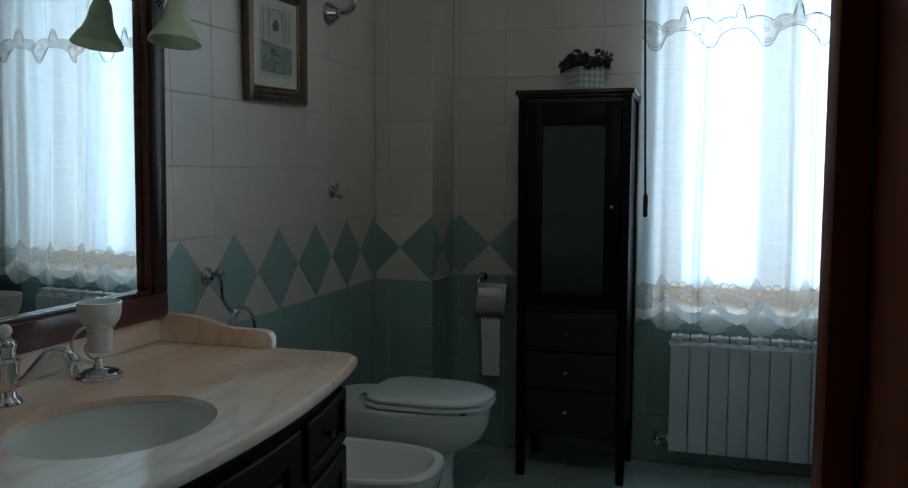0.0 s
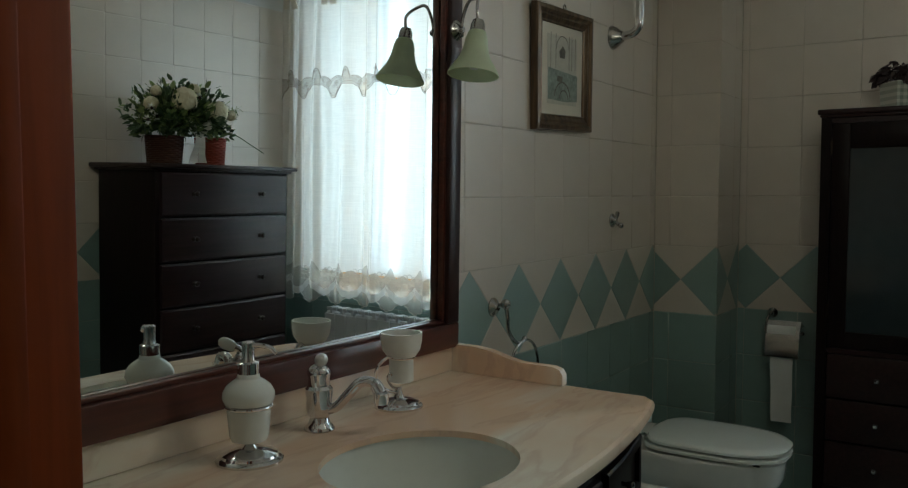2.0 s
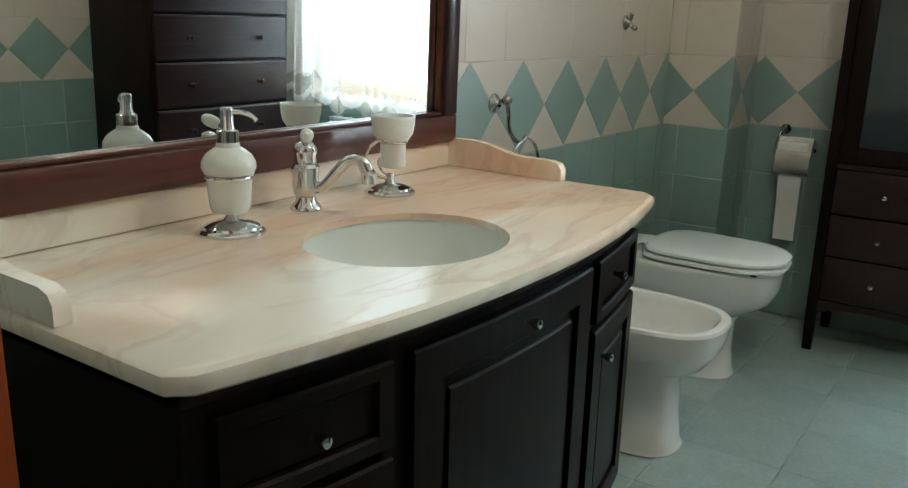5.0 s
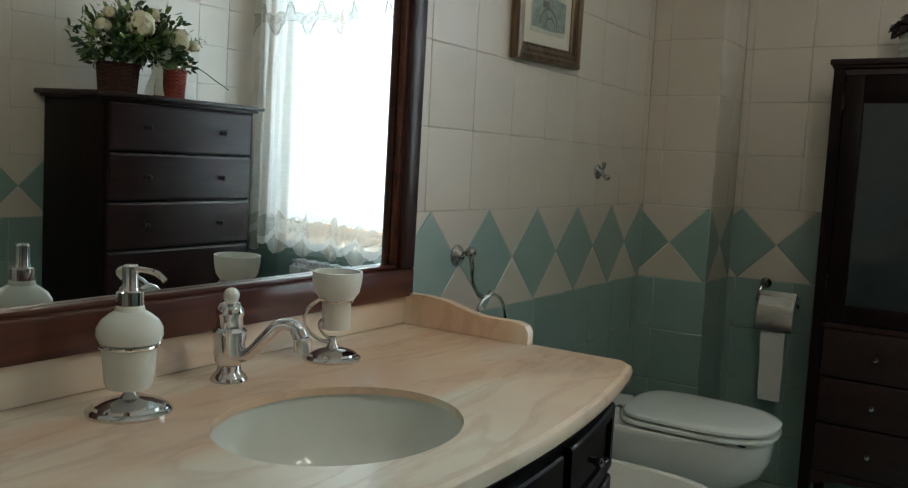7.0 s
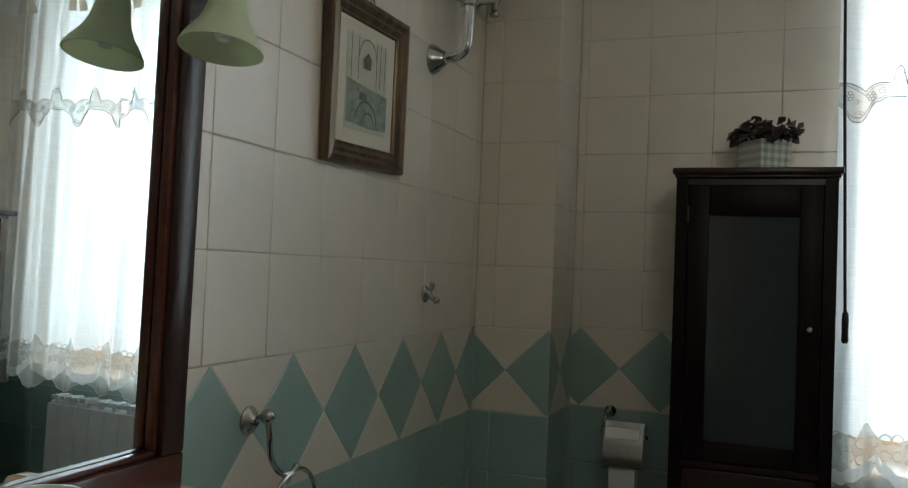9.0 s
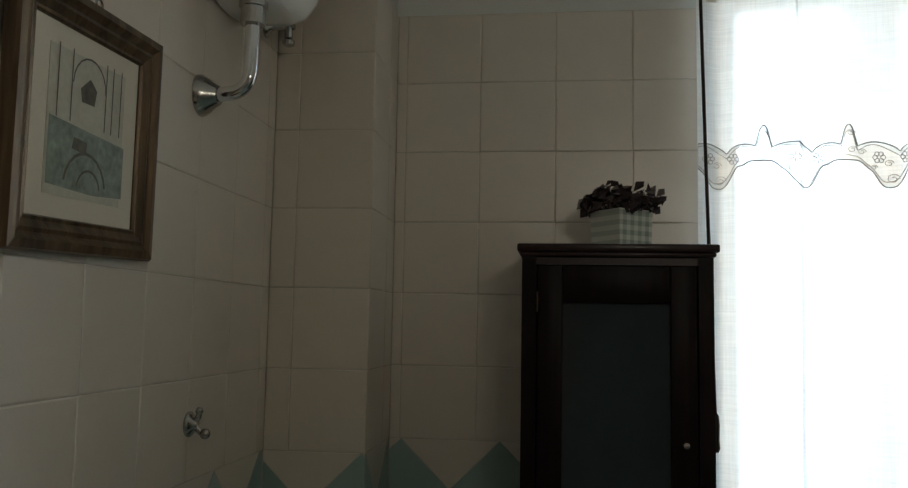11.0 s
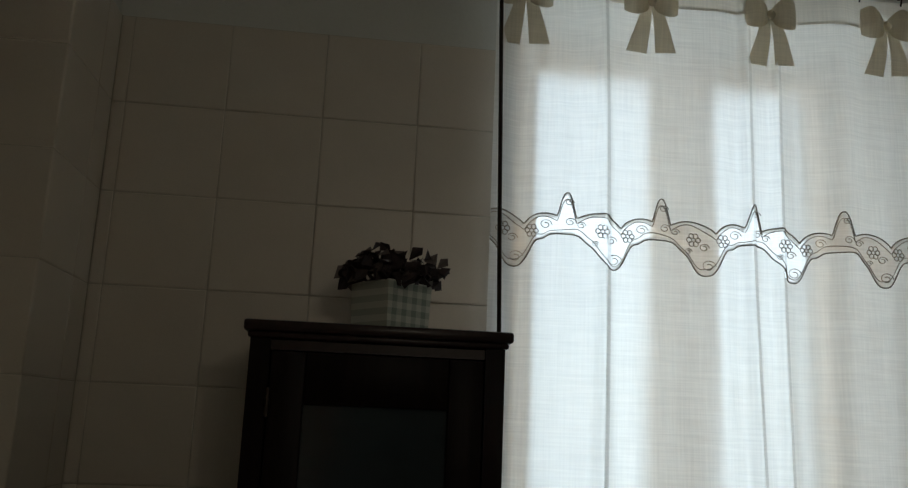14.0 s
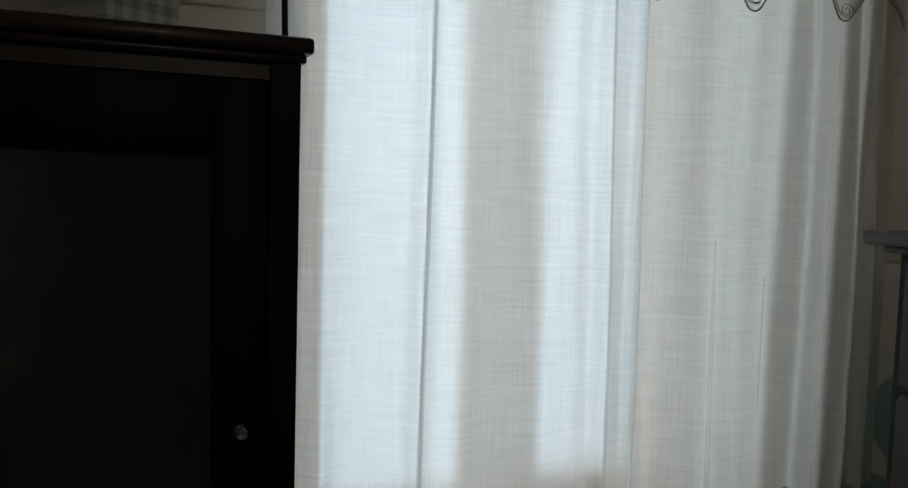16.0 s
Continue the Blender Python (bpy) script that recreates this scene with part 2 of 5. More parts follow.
SHADE = cloth("green_alabaster_glass", (0.76, 0.82, 0.66), 0.55, 0.0, 30)
LEAF = material("dark_green_leaf", (0.055, 0.10, 0.035), 0.5, vary=0.3, scale=20, fine=90, bump=0.05)
PALE_LEAF = material("pale_green_sprig", (0.20, 0.27, 0.09), 0.55, vary=0.3, scale=20, fine=90, bump=0.05)
PETAL = material("cream_silk_petal", (0.62, 0.56, 0.38), 0.7, vary=0.12, scale=15, fine=90, bump=0.05)
WHITE_PETAL = material("white_silk_petal", (0.80, 0.79, 0.74), 0.7, vary=0.06, scale=15, fine=90, bump=0.05)
DRIED = material("dried_dark_flower", (0.045, 0.03, 0.032), 0.8, vary=0.4, scale=25, fine=120, bump=0.1)
DRIED_PALE = material("dried_pale_petal", (0.16, 0.13, 0.12), 0.8, vary=0.4, scale=25, fine=120, bump=0.1)
WICKER = material("brown_wicker", (0.07, 0.026, 0.016), 0.6, vary=0.35, scale=40, fine=150, bump=0.2)
WICKER_RED = material("red_wicker", (0.30, 0.055, 0.03), 0.55, vary=0.3, scale=40, fine=150, bump=0.2)
GLASS = bpy.data.materials.new("clear_glass")
GLASS.use_nodes = True
_p = GLASS.node_tree.nodes["Principled BSDF"]
_p.inputs["Transmission Weight"].default_value, _p.inputs["Roughness"].default_value, _p.inputs["IOR"].default_value = 1.0, 0.02, 1.45
for _m in (CREAM, GREEN):
    _m.node_tree.nodes["Principled BSDF"].inputs["Coat Roughness"].default_value = 0.42
    _m.node_tree.nodes["Principled BSDF"].inputs["Coat IOR"].default_value = 1.6
SMOKED = material("smoked_cabinet_glass", (0.030, 0.041, 0.046), 0.1, vary=0.1, scale=3, fine=20, bump=0.0, spec=0.6)
MIRROR = material("silvered_mirror", (0.80, 0.83, 0.82), 0.008, 1.0, vary=0.01, scale=2, fine=8, bump=0.0)


def checked(name, light, dark, size):
    """Gingham cloth: two sets of stripes crossing."""
    m = material(name, light, 0.9, vary=0.05, scale=20, fine=300, bump=0.1)
    nt = m.node_tree
    tc = nt.nodes.new("ShaderNodeTexCoord")
    sep = nt.nodes.new("ShaderNodeSeparateXYZ")
    nt.links.new(tc.outputs["Object"], sep.inputs[0])
    waves = []
    for socket in (sep.outputs[0], sep.outputs[1], sep.outputs[2]):
        w = nt.nodes.new("ShaderNodeMath")
        w.operation, w.inputs[1].default_value = "PINGPONG", size
        nt.links.new(socket, w.inputs[0])
        g = nt.nodes.new("ShaderNodeMath")
        g.operation, g.inputs[1].default_value = "GREATER_THAN", size * 0.5
        nt.links.new(w.outputs[0], g.inputs[0])
        waves.append(g)
    s1 = nt.nodes.new("ShaderNodeMath")
    nt.links.new(waves[0].outputs[0], s1.inputs[0])
    nt.links.new(waves[2].outputs[0], s1.inputs[1])
    h = nt.nodes.new("ShaderNodeMath")
    h.operation, h.inputs[1].default_value = "MULTIPLY", 0.5
    nt.links.new(s1.outputs[0], h.inputs[0])
    mix = nt.nodes.new("ShaderNodeMix")
    mix.data_type = "RGBA"
    nt.links.new(h.outputs[0], mix.inputs[0])
    mix.inputs[6].default_value, mix.inputs[7].default_value = (*light, 1), (*dark, 1)
    nt.links.new(mix.outputs[2], nt.nodes["Principled BSDF"].inputs["Base Color"])
    return m


GINGHAM = checked("green_gingham", (0.62, 0.63, 0.56), (0.28, 0.33, 0.28), 0.0125)

# ---- builders ----
def thing(name, at, label, category, group="", kind=""):
    ob = new(name)
    ob.empty_display_size = 0.05
    ob.matrix_basis = Matrix.Translation(at)
    return tagged(ob, label, category, group, kind)


def part(name, bm, mat, parent=None, label="", smooth=True):
    """Links a bmesh in world coordinates as one mesh, under a thing or under a part."""
    bmesh.ops.recalc_face_normals(bm, faces=bm.faces[:])
    me = bpy.data.meshes.new(name)
    bm.to_mesh(me)
    bm.free()
    me.materials.append(mat)
    if smooth:
        me.shade_smooth()
        me.set_sharp_from_angle(angle=radians(35))
    ob = new(name, me)
    if parent is not None:
        ob.parent = parent
        if parent.type == "EMPTY":
            ob.matrix_parent_inverse = parent.matrix_basis.inverted()
    if label:
        ob["label"] = label
    return ob


def single(name, bm, mat, label, category, group="", kind="", smooth=True):
    return tagged(part(name, bm, mat, None, "", smooth), label, category, group, kind)


def B():
    return bmesh.new()


def box(bm, x0, x1, y0, y1, z0, z1, bevel=0.0, seg=2, m=None):
    mat = Matrix.Translation(((x0 + x1) / 2, (y0 + y1) / 2, (z0 + z1) / 2)) @ Matrix.Diagonal((x1 - x0, y1 - y0, z1 - z0, 1))
    vs = bmesh.ops.create_cube(bm, size=1, matrix=mat)["verts"]
    if bevel:
        es = list({e for v in vs for e in v.link_edges})
        out = bmesh.ops.bevel(bm, geom=es, offset=bevel, segments=seg, profile=0.5, affect="EDGES")
        vs = list({v for f in out["faces"] for v in f.verts} | {v for v in vs if v.is_valid})
    if m is not None:
        bmesh.ops.transform(bm, matrix=m, verts=vs)
    return bm


def rings(bm, loops, close=True, cap0=True, cap1=True):
    """Skins a list of closed loops of points."""
    made = [[bm.verts.new(p) for p in loop] for loop in loops]
    n = len(loops[0])
    for a, b in zip(made, made[1:]):
        for i in range(n if close else n - 1):
            j = (i + 1) % n
            bm.faces.new((a[i], a[j], b[j], b[i]))
    if cap0:
        bm.faces.new(made[0])
    if cap1:
        bm.faces.new(made[-1])
    return bm


def lathe(bm, profile, at, seg=28, m=None, cap0=True, cap1=True):
    """Turns (radius, height) pairs round the upright through at."""
    loops = []
    for r, z in profile:
        loop = [Vector((r * math.cos(2 * math.pi * k / seg), r * math.sin(2 * math.pi * k / seg), z)) for k in range(seg)]
        loops.append([Vector(at) + (m @ p if m else p) for p in loop])
    return rings(bm, loops, True, cap0, cap1)


def tube(bm, pts, r, seg=10, taper=None):
    """A round rod along points."""
    pts = [Vector(p) for p in pts]
    loops, side = [], None
    for i, p in enumerate(pts):
        d = (pts[min(i + 1, len(pts) - 1)] - pts[max(i - 1, 0)]).normalized()
        if side is None:
            side = d.orthogonal().normalized()
        side = (side - d * side.dot(d)).normalized()
        up = d.cross(side)
        rr = r if taper is None else r * taper[i]
        loops.append([p + (side * math.cos(2 * math.pi * k / seg) + up * math.sin(2 * math.pi * k / seg)) * rr for k in range(seg)])
    return rings(bm, loops)


def curve(pts, n=8):
    """Smooth points through a few given ones."""
    pts = [Vector(p) for p in pts]
    ext = [2 * pts[0] - pts[1]] + pts + [2 * pts[-1] - pts[-2]]
    out = []
    for i in range(1, len(ext) - 2):
        a, b, c, d = ext[i - 1:i + 3]
        for k in range(n):
            t = k / n
            out.append(0.5 * ((2 * b) + (c - a) * t + (2 * a - 5 * b + 4 * c - d) * t * t + (3 * b - a - 3 * c + d) * t ** 3))
    return out + [pts[-1]]


def ball(bm, at, r, scale=(1, 1, 1), u=14, v=9):
    m = Matrix.Translation(at) @ Matrix.Diagonal((r * scale[0], r * scale[1], r * scale[2], 1))
    bmesh.ops.create_uvsphere(bm, u_segments=u, v_segments=v, radius=1, matrix=m)
    return bm


def torus(bm, at, big, small, m=None, seg=28, tubes=8):
    loops = []
    for k in range(seg):
        a = 2 * math.pi * k / seg
        loop = []
        for j in range(tubes):
            b = 2 * math.pi * j / tubes
            p = Vector(((big + small * math.cos(b)) * math.cos(a), (big + small * math.cos(b)) * math.sin(a), small * math.sin(b)))
            loop.append(Vector(at) + (m @ p if m else p))
        loops.append(loop)
    loops.append(loops[0])
    return rings(bm, loops, True, False, False)


def basin_loop(xb, xf, hw, yc, z, n=36, sq=2.8):
    """A D-shaped outline: square at the wall side (xb), rounded at the front (xf)."""
    mid = xb + (xf - xb) * 0.42
    out = []
    for k in range(n):
        a = 2 * math.pi * k / n
        c, s = math.cos(a), math.sin(a)
        e = 2 / (sq if c > 0 else 5.0)
        rx = (xf - mid) if c > 0 else (mid - xb)
        out.append(Vector((mid + rx * math.copysign(abs(c) ** e, c), yc + hw * math.copysign(abs(s) ** (2 / 2.6), s), z)))
    return out

# ---- the room ----
XL, XR, YN, YF, H = -1.15, 1.363, 0.062, 3.45, 2.75
BODY = 0.008
PX, PY = -0.885, 3.152
WX0, WX1, WZ0, WZ1 = 0.03, 1.0, 0.655, 2.48
# unseen extra opening right of the window, added to brighten the curtain there
REVEAL = 1.15
DX0, DX1, DZ = -0.374, 0.314, 2.05

bm = B()
box(bm, XL - 0.1, XL - BODY, YN - 0.1, YF + 0.1, -0.05, H)
wall_left = single("wall_left", bm, PAINT, "cream and green tiled bathroom wall behind the vanity", "wall", kind="structure", smooth=False)
bm = B()
box(bm, XR + BODY, XR + 0.1, YN - 0.1, YF + 0.1, -0.05, H)
wall_right = single("wall_right", bm, PAINT, "cream and green tiled wall behind the chest of drawers", "wall", kind="structure", smooth=False)
bm = B()
for x0, x1, z0, z1 in ((XL - 0.1, WX0, -0.05, H), (REVEAL, XR + 0.1, -0.05, H), (WX0, REVEAL, -0.05, WZ0), (WX0, REVEAL, WZ1, H)):
    box(bm, x0, x1, YF + BODY, YF + 0.34, z0, z1)
wall_far = single("wall_far", bm, PAINT, "tiled outer wall with a deep window opening", "wall", kind="structure", smooth=False)
bm = B()
box(bm, XL - BODY, PX - BODY, PY + BODY, YF + BODY, -0.02, H)
wall_pillar = single("wall_pillar", bm, PAINT, "tiled boxed-in corner pier beside the toilet", "pier", kind="structure", smooth=False)
bm = B()
for x0, x1, z0, z1 in ((XL - 0.1, DX0 - 0.03, -0.05, H), (DX1 + 0.03, XR + 0.1, -0.05, H), (DX0 - 0.03, DX1 + 0.03, DZ + 0.03, H)):
    box(bm, x0, x1, YN - 0.11, YN - BODY, z0, z1)
wall_near = single("wall_near", bm, PAINT, "tiled wall with the doorway to the passage", "wall", kind="structure", smooth=False)
bm = B()
box(bm, -1.6, 1.6, -2.3, YF + 0.34, H, H + 0.1)
single("ceiling", bm, CEIL, "plain white painted ceiling", "ceiling", kind="structure", smooth=False)
bm = B()
box(bm, -1.6, 1.6, -2.3, YF + 0.34, -0.15, -BODY)
floor = single("floor", bm, GROUT, "pale aqua ceramic tiled floor", "floor", kind="structure", smooth=False)
for nm, b in (("wall_passage_left", (-1.6, -1.5, -2.3, YN - 0.11)), ("wall_passage_right", (1.5, 1.6, -2.3, YN - 0.11)), ("wall_passage_end", (-1.5, 1.5, -2.3, -2.2))):
    bm = B()
    box(bm, *b, -0.05, H)
    single(nm, bm, PAINT, "plain painted passage wall outside the bathroom", "wall", kind="structure", smooth=False)

# door frame: lining, stop and casings
door_frame = thing("door_1", (0, YN, 0), "reddish-brown varnished wooden door frame of the bathroom", "door frame", kind="structure")
for side, xa, xb in (("jamb", DX0 - 0.03, DX0), ("jamb", DX1, DX1 + 0.03)):
    bm = B()
    box(bm, xa, xb, YN - 0.13, YN + 0.006, 0, DZ, 0.003)
    part(side, bm, JAMB, door_frame)
for xa, xb in ((DX0 - 0.105, DX0 - 0.026), (DX1 + 0.026, DX1 + 0.105)):
    for ya, yb in ((YN + 0.002, YN + 0.016), (YN - 0.145, YN - 0.12)):
        bm = B()
        box(bm, xa, xb, ya, yb, 0, DZ + 0.08, 0.004)
        part("casing", bm, JAMB, door_frame)
bm = B()
box(bm, DX0 - 0.004, DX1 + 0.004, YN - 0.13, YN + 0.006, DZ, DZ + 0.03, 0.003)
part("head", bm, JAMB, door_frame)
for xa, xb in ((DX0, DX0 + 0.012), (DX1 - 0.012, DX1)):
    bm = B()
    box(bm, xa, xb, YN - 0.06, YN - 0.035, 0, DZ, 0.002)
    part("stop", bm, JAMB, door_frame)

# window: frame, two casements, panes, sill
YW = YF + 0.24
window = thing("window_1", (0.55, YW, WZ0), "double casement window with narrow panes behind the curtain", "window", kind="structure")
bm = B()
# the right stile is widened to close the added opening
for x0, x1, z0, z1 in ((WX0, WX0 + 0.03, WZ0, WZ1), (WX1 - 0.03, REVEAL, WZ0, WZ1), (WX0 + 0.03, WX1 - 0.03, WZ0, WZ0 + 0.05), (WX0 + 0.03, WX1 - 0.03, WZ1 - 0.03, WZ1)):
    box(bm, x0, x1, YW, YW + 0.06, z0, z1, 0.004)
part("window_frame", bm, WINDOW_PAINT, window, smooth=False)
for x0, x1, s0, s1 in ((WX0 + 0.032, 0.547, 0.075, 0.087), (0.549, WX1 - 0.032, 0.086, 0.034)):
    bm = B()
    a, b, c, d = x0, x1, WZ0 + 0.052, WZ1 - 0.032
    for r in ((a, a + s0, c, d), (b - s1, b, c, d), (a + s0, b - s1, c, c + 0.06), (a + s0, b - s1, d - 0.05, d)):
        box(bm, r[0], r[1], YW - 0.012, YW + 0.045, r[2], r[3], 0.004)
    sash = part("sash", bm, WINDOW_PAINT, window, smooth=False)
    bm = B()
    box(bm, a + s0 - 0.005, b - s1 + 0.005, YW + 0.012, YW + 0.018, c + 0.055, d - 0.045)
    pane = part("pane", bm, GLASS, sash, smooth=False)
    pane.visible_shadow = False
bm = B()
box(bm, WX0, REVEAL, YF - 0.012, YF + 0.24, WZ0 - 0.002, WZ0 + 0.02, 0.004)
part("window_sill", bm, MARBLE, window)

# ---- vanity ----
YA, YB = 0.325, 1.63
YC = (YA + YB) / 2
ZC = 0.82


def bow(y, inset=0.0):
    """The x of the worktop's front edge: one long shallow bow."""
    d = (y - 1.0) / 0.645
    return -0.484 - (0.088 if d > 0 else 0.08) * d * d - inset


def top_outline(inset, n=56):
    pts = [Vector((XL + 0.002, YA + inset, 0)), ]
    for k in range(n + 1):
        y = YA + inset + (YB - YA - 2 * inset) * k / n
        # rounded front corners
        e = min(y - YA - inset, YB - inset - y)
        r = 0.018
        cut = r - math.sqrt(max(0, r * r - max(0, r - e) ** 2)) if e < r else 0
        pts.append(Vector((bow(y, inset) - cut, y, 0)))
    pts.append(Vector((XL + 0.002, YB - inset, 0)))
    return pts


BX, BY, BA, BBX = -0.748, 0.948, 0.195, 0.17
worktop = thing("worktop", (-0.85, YC, ZC - 0.03), "polished peach-veined marble vanity top with bowed front", "worktop")
bm = B()
edge = [(0.010, ZC - 0.032), (0.002, ZC - 0.026), (0.0, ZC - 0.014), (0.003, ZC - 0.005), (0.010, ZC)]
loops = [[Vector((p.x, p.y, z)) for p in top_outline(i)] for i, z in edge]
rings(bm, loops, True, False, False)
outer = [v for v in bm.verts if abs(v.co.z - ZC) < 1e-6]
top_edges = [e for e in bm.edges if all(abs(v.co.z - ZC) < 1e-6 for v in e.verts)]
hole = [bm.verts.new((BX + BBX * math.cos(2 * math.pi * k / 56), BY + BA * math.sin(2 * math.pi * k / 56), ZC)) for k in range(56)]
hole_edges = [bm.edges.new((hole[k], hole[(k + 1) % 56])) for k in range(56)]
bmesh.ops.triangle_fill(bm, edges=top_edges + hole_edges, use_beauty=True)
for f in bm.faces[:]:
    c = f.calc_center_median()
    if abs(c.z - ZC) < 1e-5 and ((c.x - BX) / BBX) ** 2 + ((c.y - BY) / BA) ** 2 < 0.995:
        bm.faces.remove(f)
lip = [bm.verts.new((v.co.x, v.co.y, ZC - 0.013)) for v in hole]
for k in range(56):
    bm.faces.new((hole[k], hole[(k + 1) % 56], lip[(k + 1) % 56], lip[k]))
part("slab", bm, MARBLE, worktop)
bm = B()
box(bm, XL + 0.002, XL + 0.024, YA + 0.005, YB - 0.005, ZC + 0.001, ZC + 0.064, 0.004)
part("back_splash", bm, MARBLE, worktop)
for y0 in (YA + 0.006, YB - 0.03):
    prof = [(-1.125, 0.072), (-1.06, 0.072), (-1.005, 0.066), (-0.955, 0.053), (-0.915, 0.046), (-0.825, 0.045), (-0.806, 0.039), (-0.797, 0.026), (-0.797, 0.0), (-1.125, 0.0)]
    bm = B()
    rings(bm, [[Vector((x, y, ZC + 0.001 + z)) for x, z in prof] for y in (y0, y0 + 0.004, y0 + 0.02, y0 + 0.024)])
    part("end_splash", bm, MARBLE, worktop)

basin = thing("washbasin", (BX, BY, ZC - 0.16), "white oval ceramic washbasin set under the marble", "washbasin")
bm = B()
prof = [(1.0, -0.014), (0.995, -0.03), (0.98, -0.05), (0.94, -0.085), (0.83, -0.118), (0.6, -0.142), (0.3, -0.152), (0.09, -0.155)]
loops = [[Vector((BX + (BBX + 0.004) * r * math.cos(2 * math.pi * k / 48), BY + (BA + 0.004) * r * math.sin(2 * math.pi * k / 48), ZC + z)) for k in range(48)] for r, z in prof]
back = [[Vector((BX + (p.x - BX) * 1.05, BY + (p.y - BY) * 1.05, p.z - 0.012)) for p in l] for l in reversed(loops)]
rings(bm, loops, True, False, False)
rings(bm, back, True, False, False)
part("bowl", bm, PORCELAIN, basin)
bm = B()
lathe(bm, [(0.024, -0.157), (0.024, -0.151), (0.018, -0.150), (0.0005, -0.152)], (BX, BY, ZC))
part("drain", bm, CHROME, basin, "chrome drain")

vanity = thing("vanity_cabinet", (-0.85, YC, 0), "dark mahogany bow-fronted vanity cabinet under the marble top", "vanity")
V0, V1 = YA + 0.035, YB - 0.035
SEC = (0.668, 1.246)
bm = B()
out = []
for k in range(49):
    y = V0 + (V1 - V0) * k / 48
    out.append((bow(y, 0.045), y))
foot = [Vector((XL + 0.004, V0, 0))] + [Vector((x, y, 0)) for x, y in out] + [Vector((XL + 0.004, V1, 0))]
rings(bm, [[Vector((p.x, p.y, z)) for p in foot] for z in (0.10, 0.787)], True, True, False)
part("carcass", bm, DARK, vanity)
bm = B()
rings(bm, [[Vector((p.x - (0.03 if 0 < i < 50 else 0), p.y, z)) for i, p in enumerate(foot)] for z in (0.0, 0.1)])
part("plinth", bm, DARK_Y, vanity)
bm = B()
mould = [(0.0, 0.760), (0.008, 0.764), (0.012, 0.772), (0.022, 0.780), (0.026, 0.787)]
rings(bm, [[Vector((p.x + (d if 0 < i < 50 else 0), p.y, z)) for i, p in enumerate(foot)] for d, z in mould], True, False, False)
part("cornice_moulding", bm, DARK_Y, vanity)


def bowed_panel(bm, y0, y1, z0, z1, proud, n=16):
    """A panel that follows the bowed front."""
    loops = []
    for k in range(n + 1):
        y = y0 + (y1 - y0) * k / n
        x = bow(y, 0.045)
        loops.append([Vector((x + 0.001, y, z0)), Vector((x + proud - 0.004, y, z0)), Vector((x + proud, y, z0 + 0.004)),
                      Vector((x + proud, y, z1 - 0.004)), Vector((x + proud - 0.004, y, z1)), Vector((x + 0.001, y, z1))])
    return rings(bm, loops)


def bowed_door(name, y0, y1, z0, z1, knob, rail=0.05):
    bm = B()
    bowed_panel(bm, y0 + rail + 0.0005, y1 - rail - 0.0005, z0 + rail + 0.0005, z1 - rail - 0.0005, 0.007)
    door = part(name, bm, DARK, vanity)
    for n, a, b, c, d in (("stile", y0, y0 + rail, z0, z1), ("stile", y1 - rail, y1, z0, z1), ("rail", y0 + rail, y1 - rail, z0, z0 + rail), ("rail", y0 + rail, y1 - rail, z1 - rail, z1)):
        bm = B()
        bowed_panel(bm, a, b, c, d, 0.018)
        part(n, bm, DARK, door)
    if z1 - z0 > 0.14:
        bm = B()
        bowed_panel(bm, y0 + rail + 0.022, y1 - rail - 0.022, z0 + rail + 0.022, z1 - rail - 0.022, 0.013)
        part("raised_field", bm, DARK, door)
    for ky, kz in knob:
        x = bow(ky, 0.045) + 0.018
        bm = B()
        lathe(bm, [(0.0055, 0), (0.0045, 0.008), (0.0075, 0.014), (0.0095, 0.02), (0.008, 0.026), (0.001, 0.028)], (x, ky, kz), 14, Matrix.Rotation(radians(90), 3, "Y"))
        part("knob", bm, CHROME, door, "small chrome knob")
    return door


bowed_door("drawer_front", V0 + 0.03, SEC[0] - 0.02, 0.615, 0.745, [((V0 + SEC[0]) / 2, 0.68)], 0.026)
bowed_door("door", V0 + 0.03, SEC[0] - 0.02, 0.13, 0.600, [(SEC[0] - 0.045, 0.50)])
bowed_door("door", SEC[0] + 0.02, SEC[1] - 0.02, 0.13, 0.745, [(0.96, 0.716)], 0.06)
bowed_door("drawer_front", SEC[1] + 0.02, V1 - 0.02, 0.615, 0.745, [(1.36, 0.698)], 0.026)
bowed_door("door", SEC[1] + 0.02, V1 - 0.02, 0.13, 0.600, [(SEC[1] + 0.06, 0.54)])

# ---- mirror, leaning a little from the wall ----
MY0, MY1, MZ0, MZ1 = 0.355, 1.612, ZC + 0.067, 1.96
tilt = Matrix.Translation((XL + 0.005, 0, MZ0)) @ Matrix.Rotation(radians(0.8), 4, "Y") @ Matrix.Translation((-(XL + 0.005), 0, -MZ0))
mirror = thing("wall_mirror", (XL, YC, MZ0), "large wall mirror in a wide dark mahogany frame above the vanity", "mirror")
fw = 0.052


def frame_bar(y0, y1, z0, z1):
    """A bar of the frame with a bevelled inner lip."""
    bm = B()
    box(bm, XL + 0.004, XL + 0.040, y0, y1, z0, z1, 0.005)
    bmesh.ops.transform(bm, matrix=tilt, verts=bm.verts[:])
    return bm


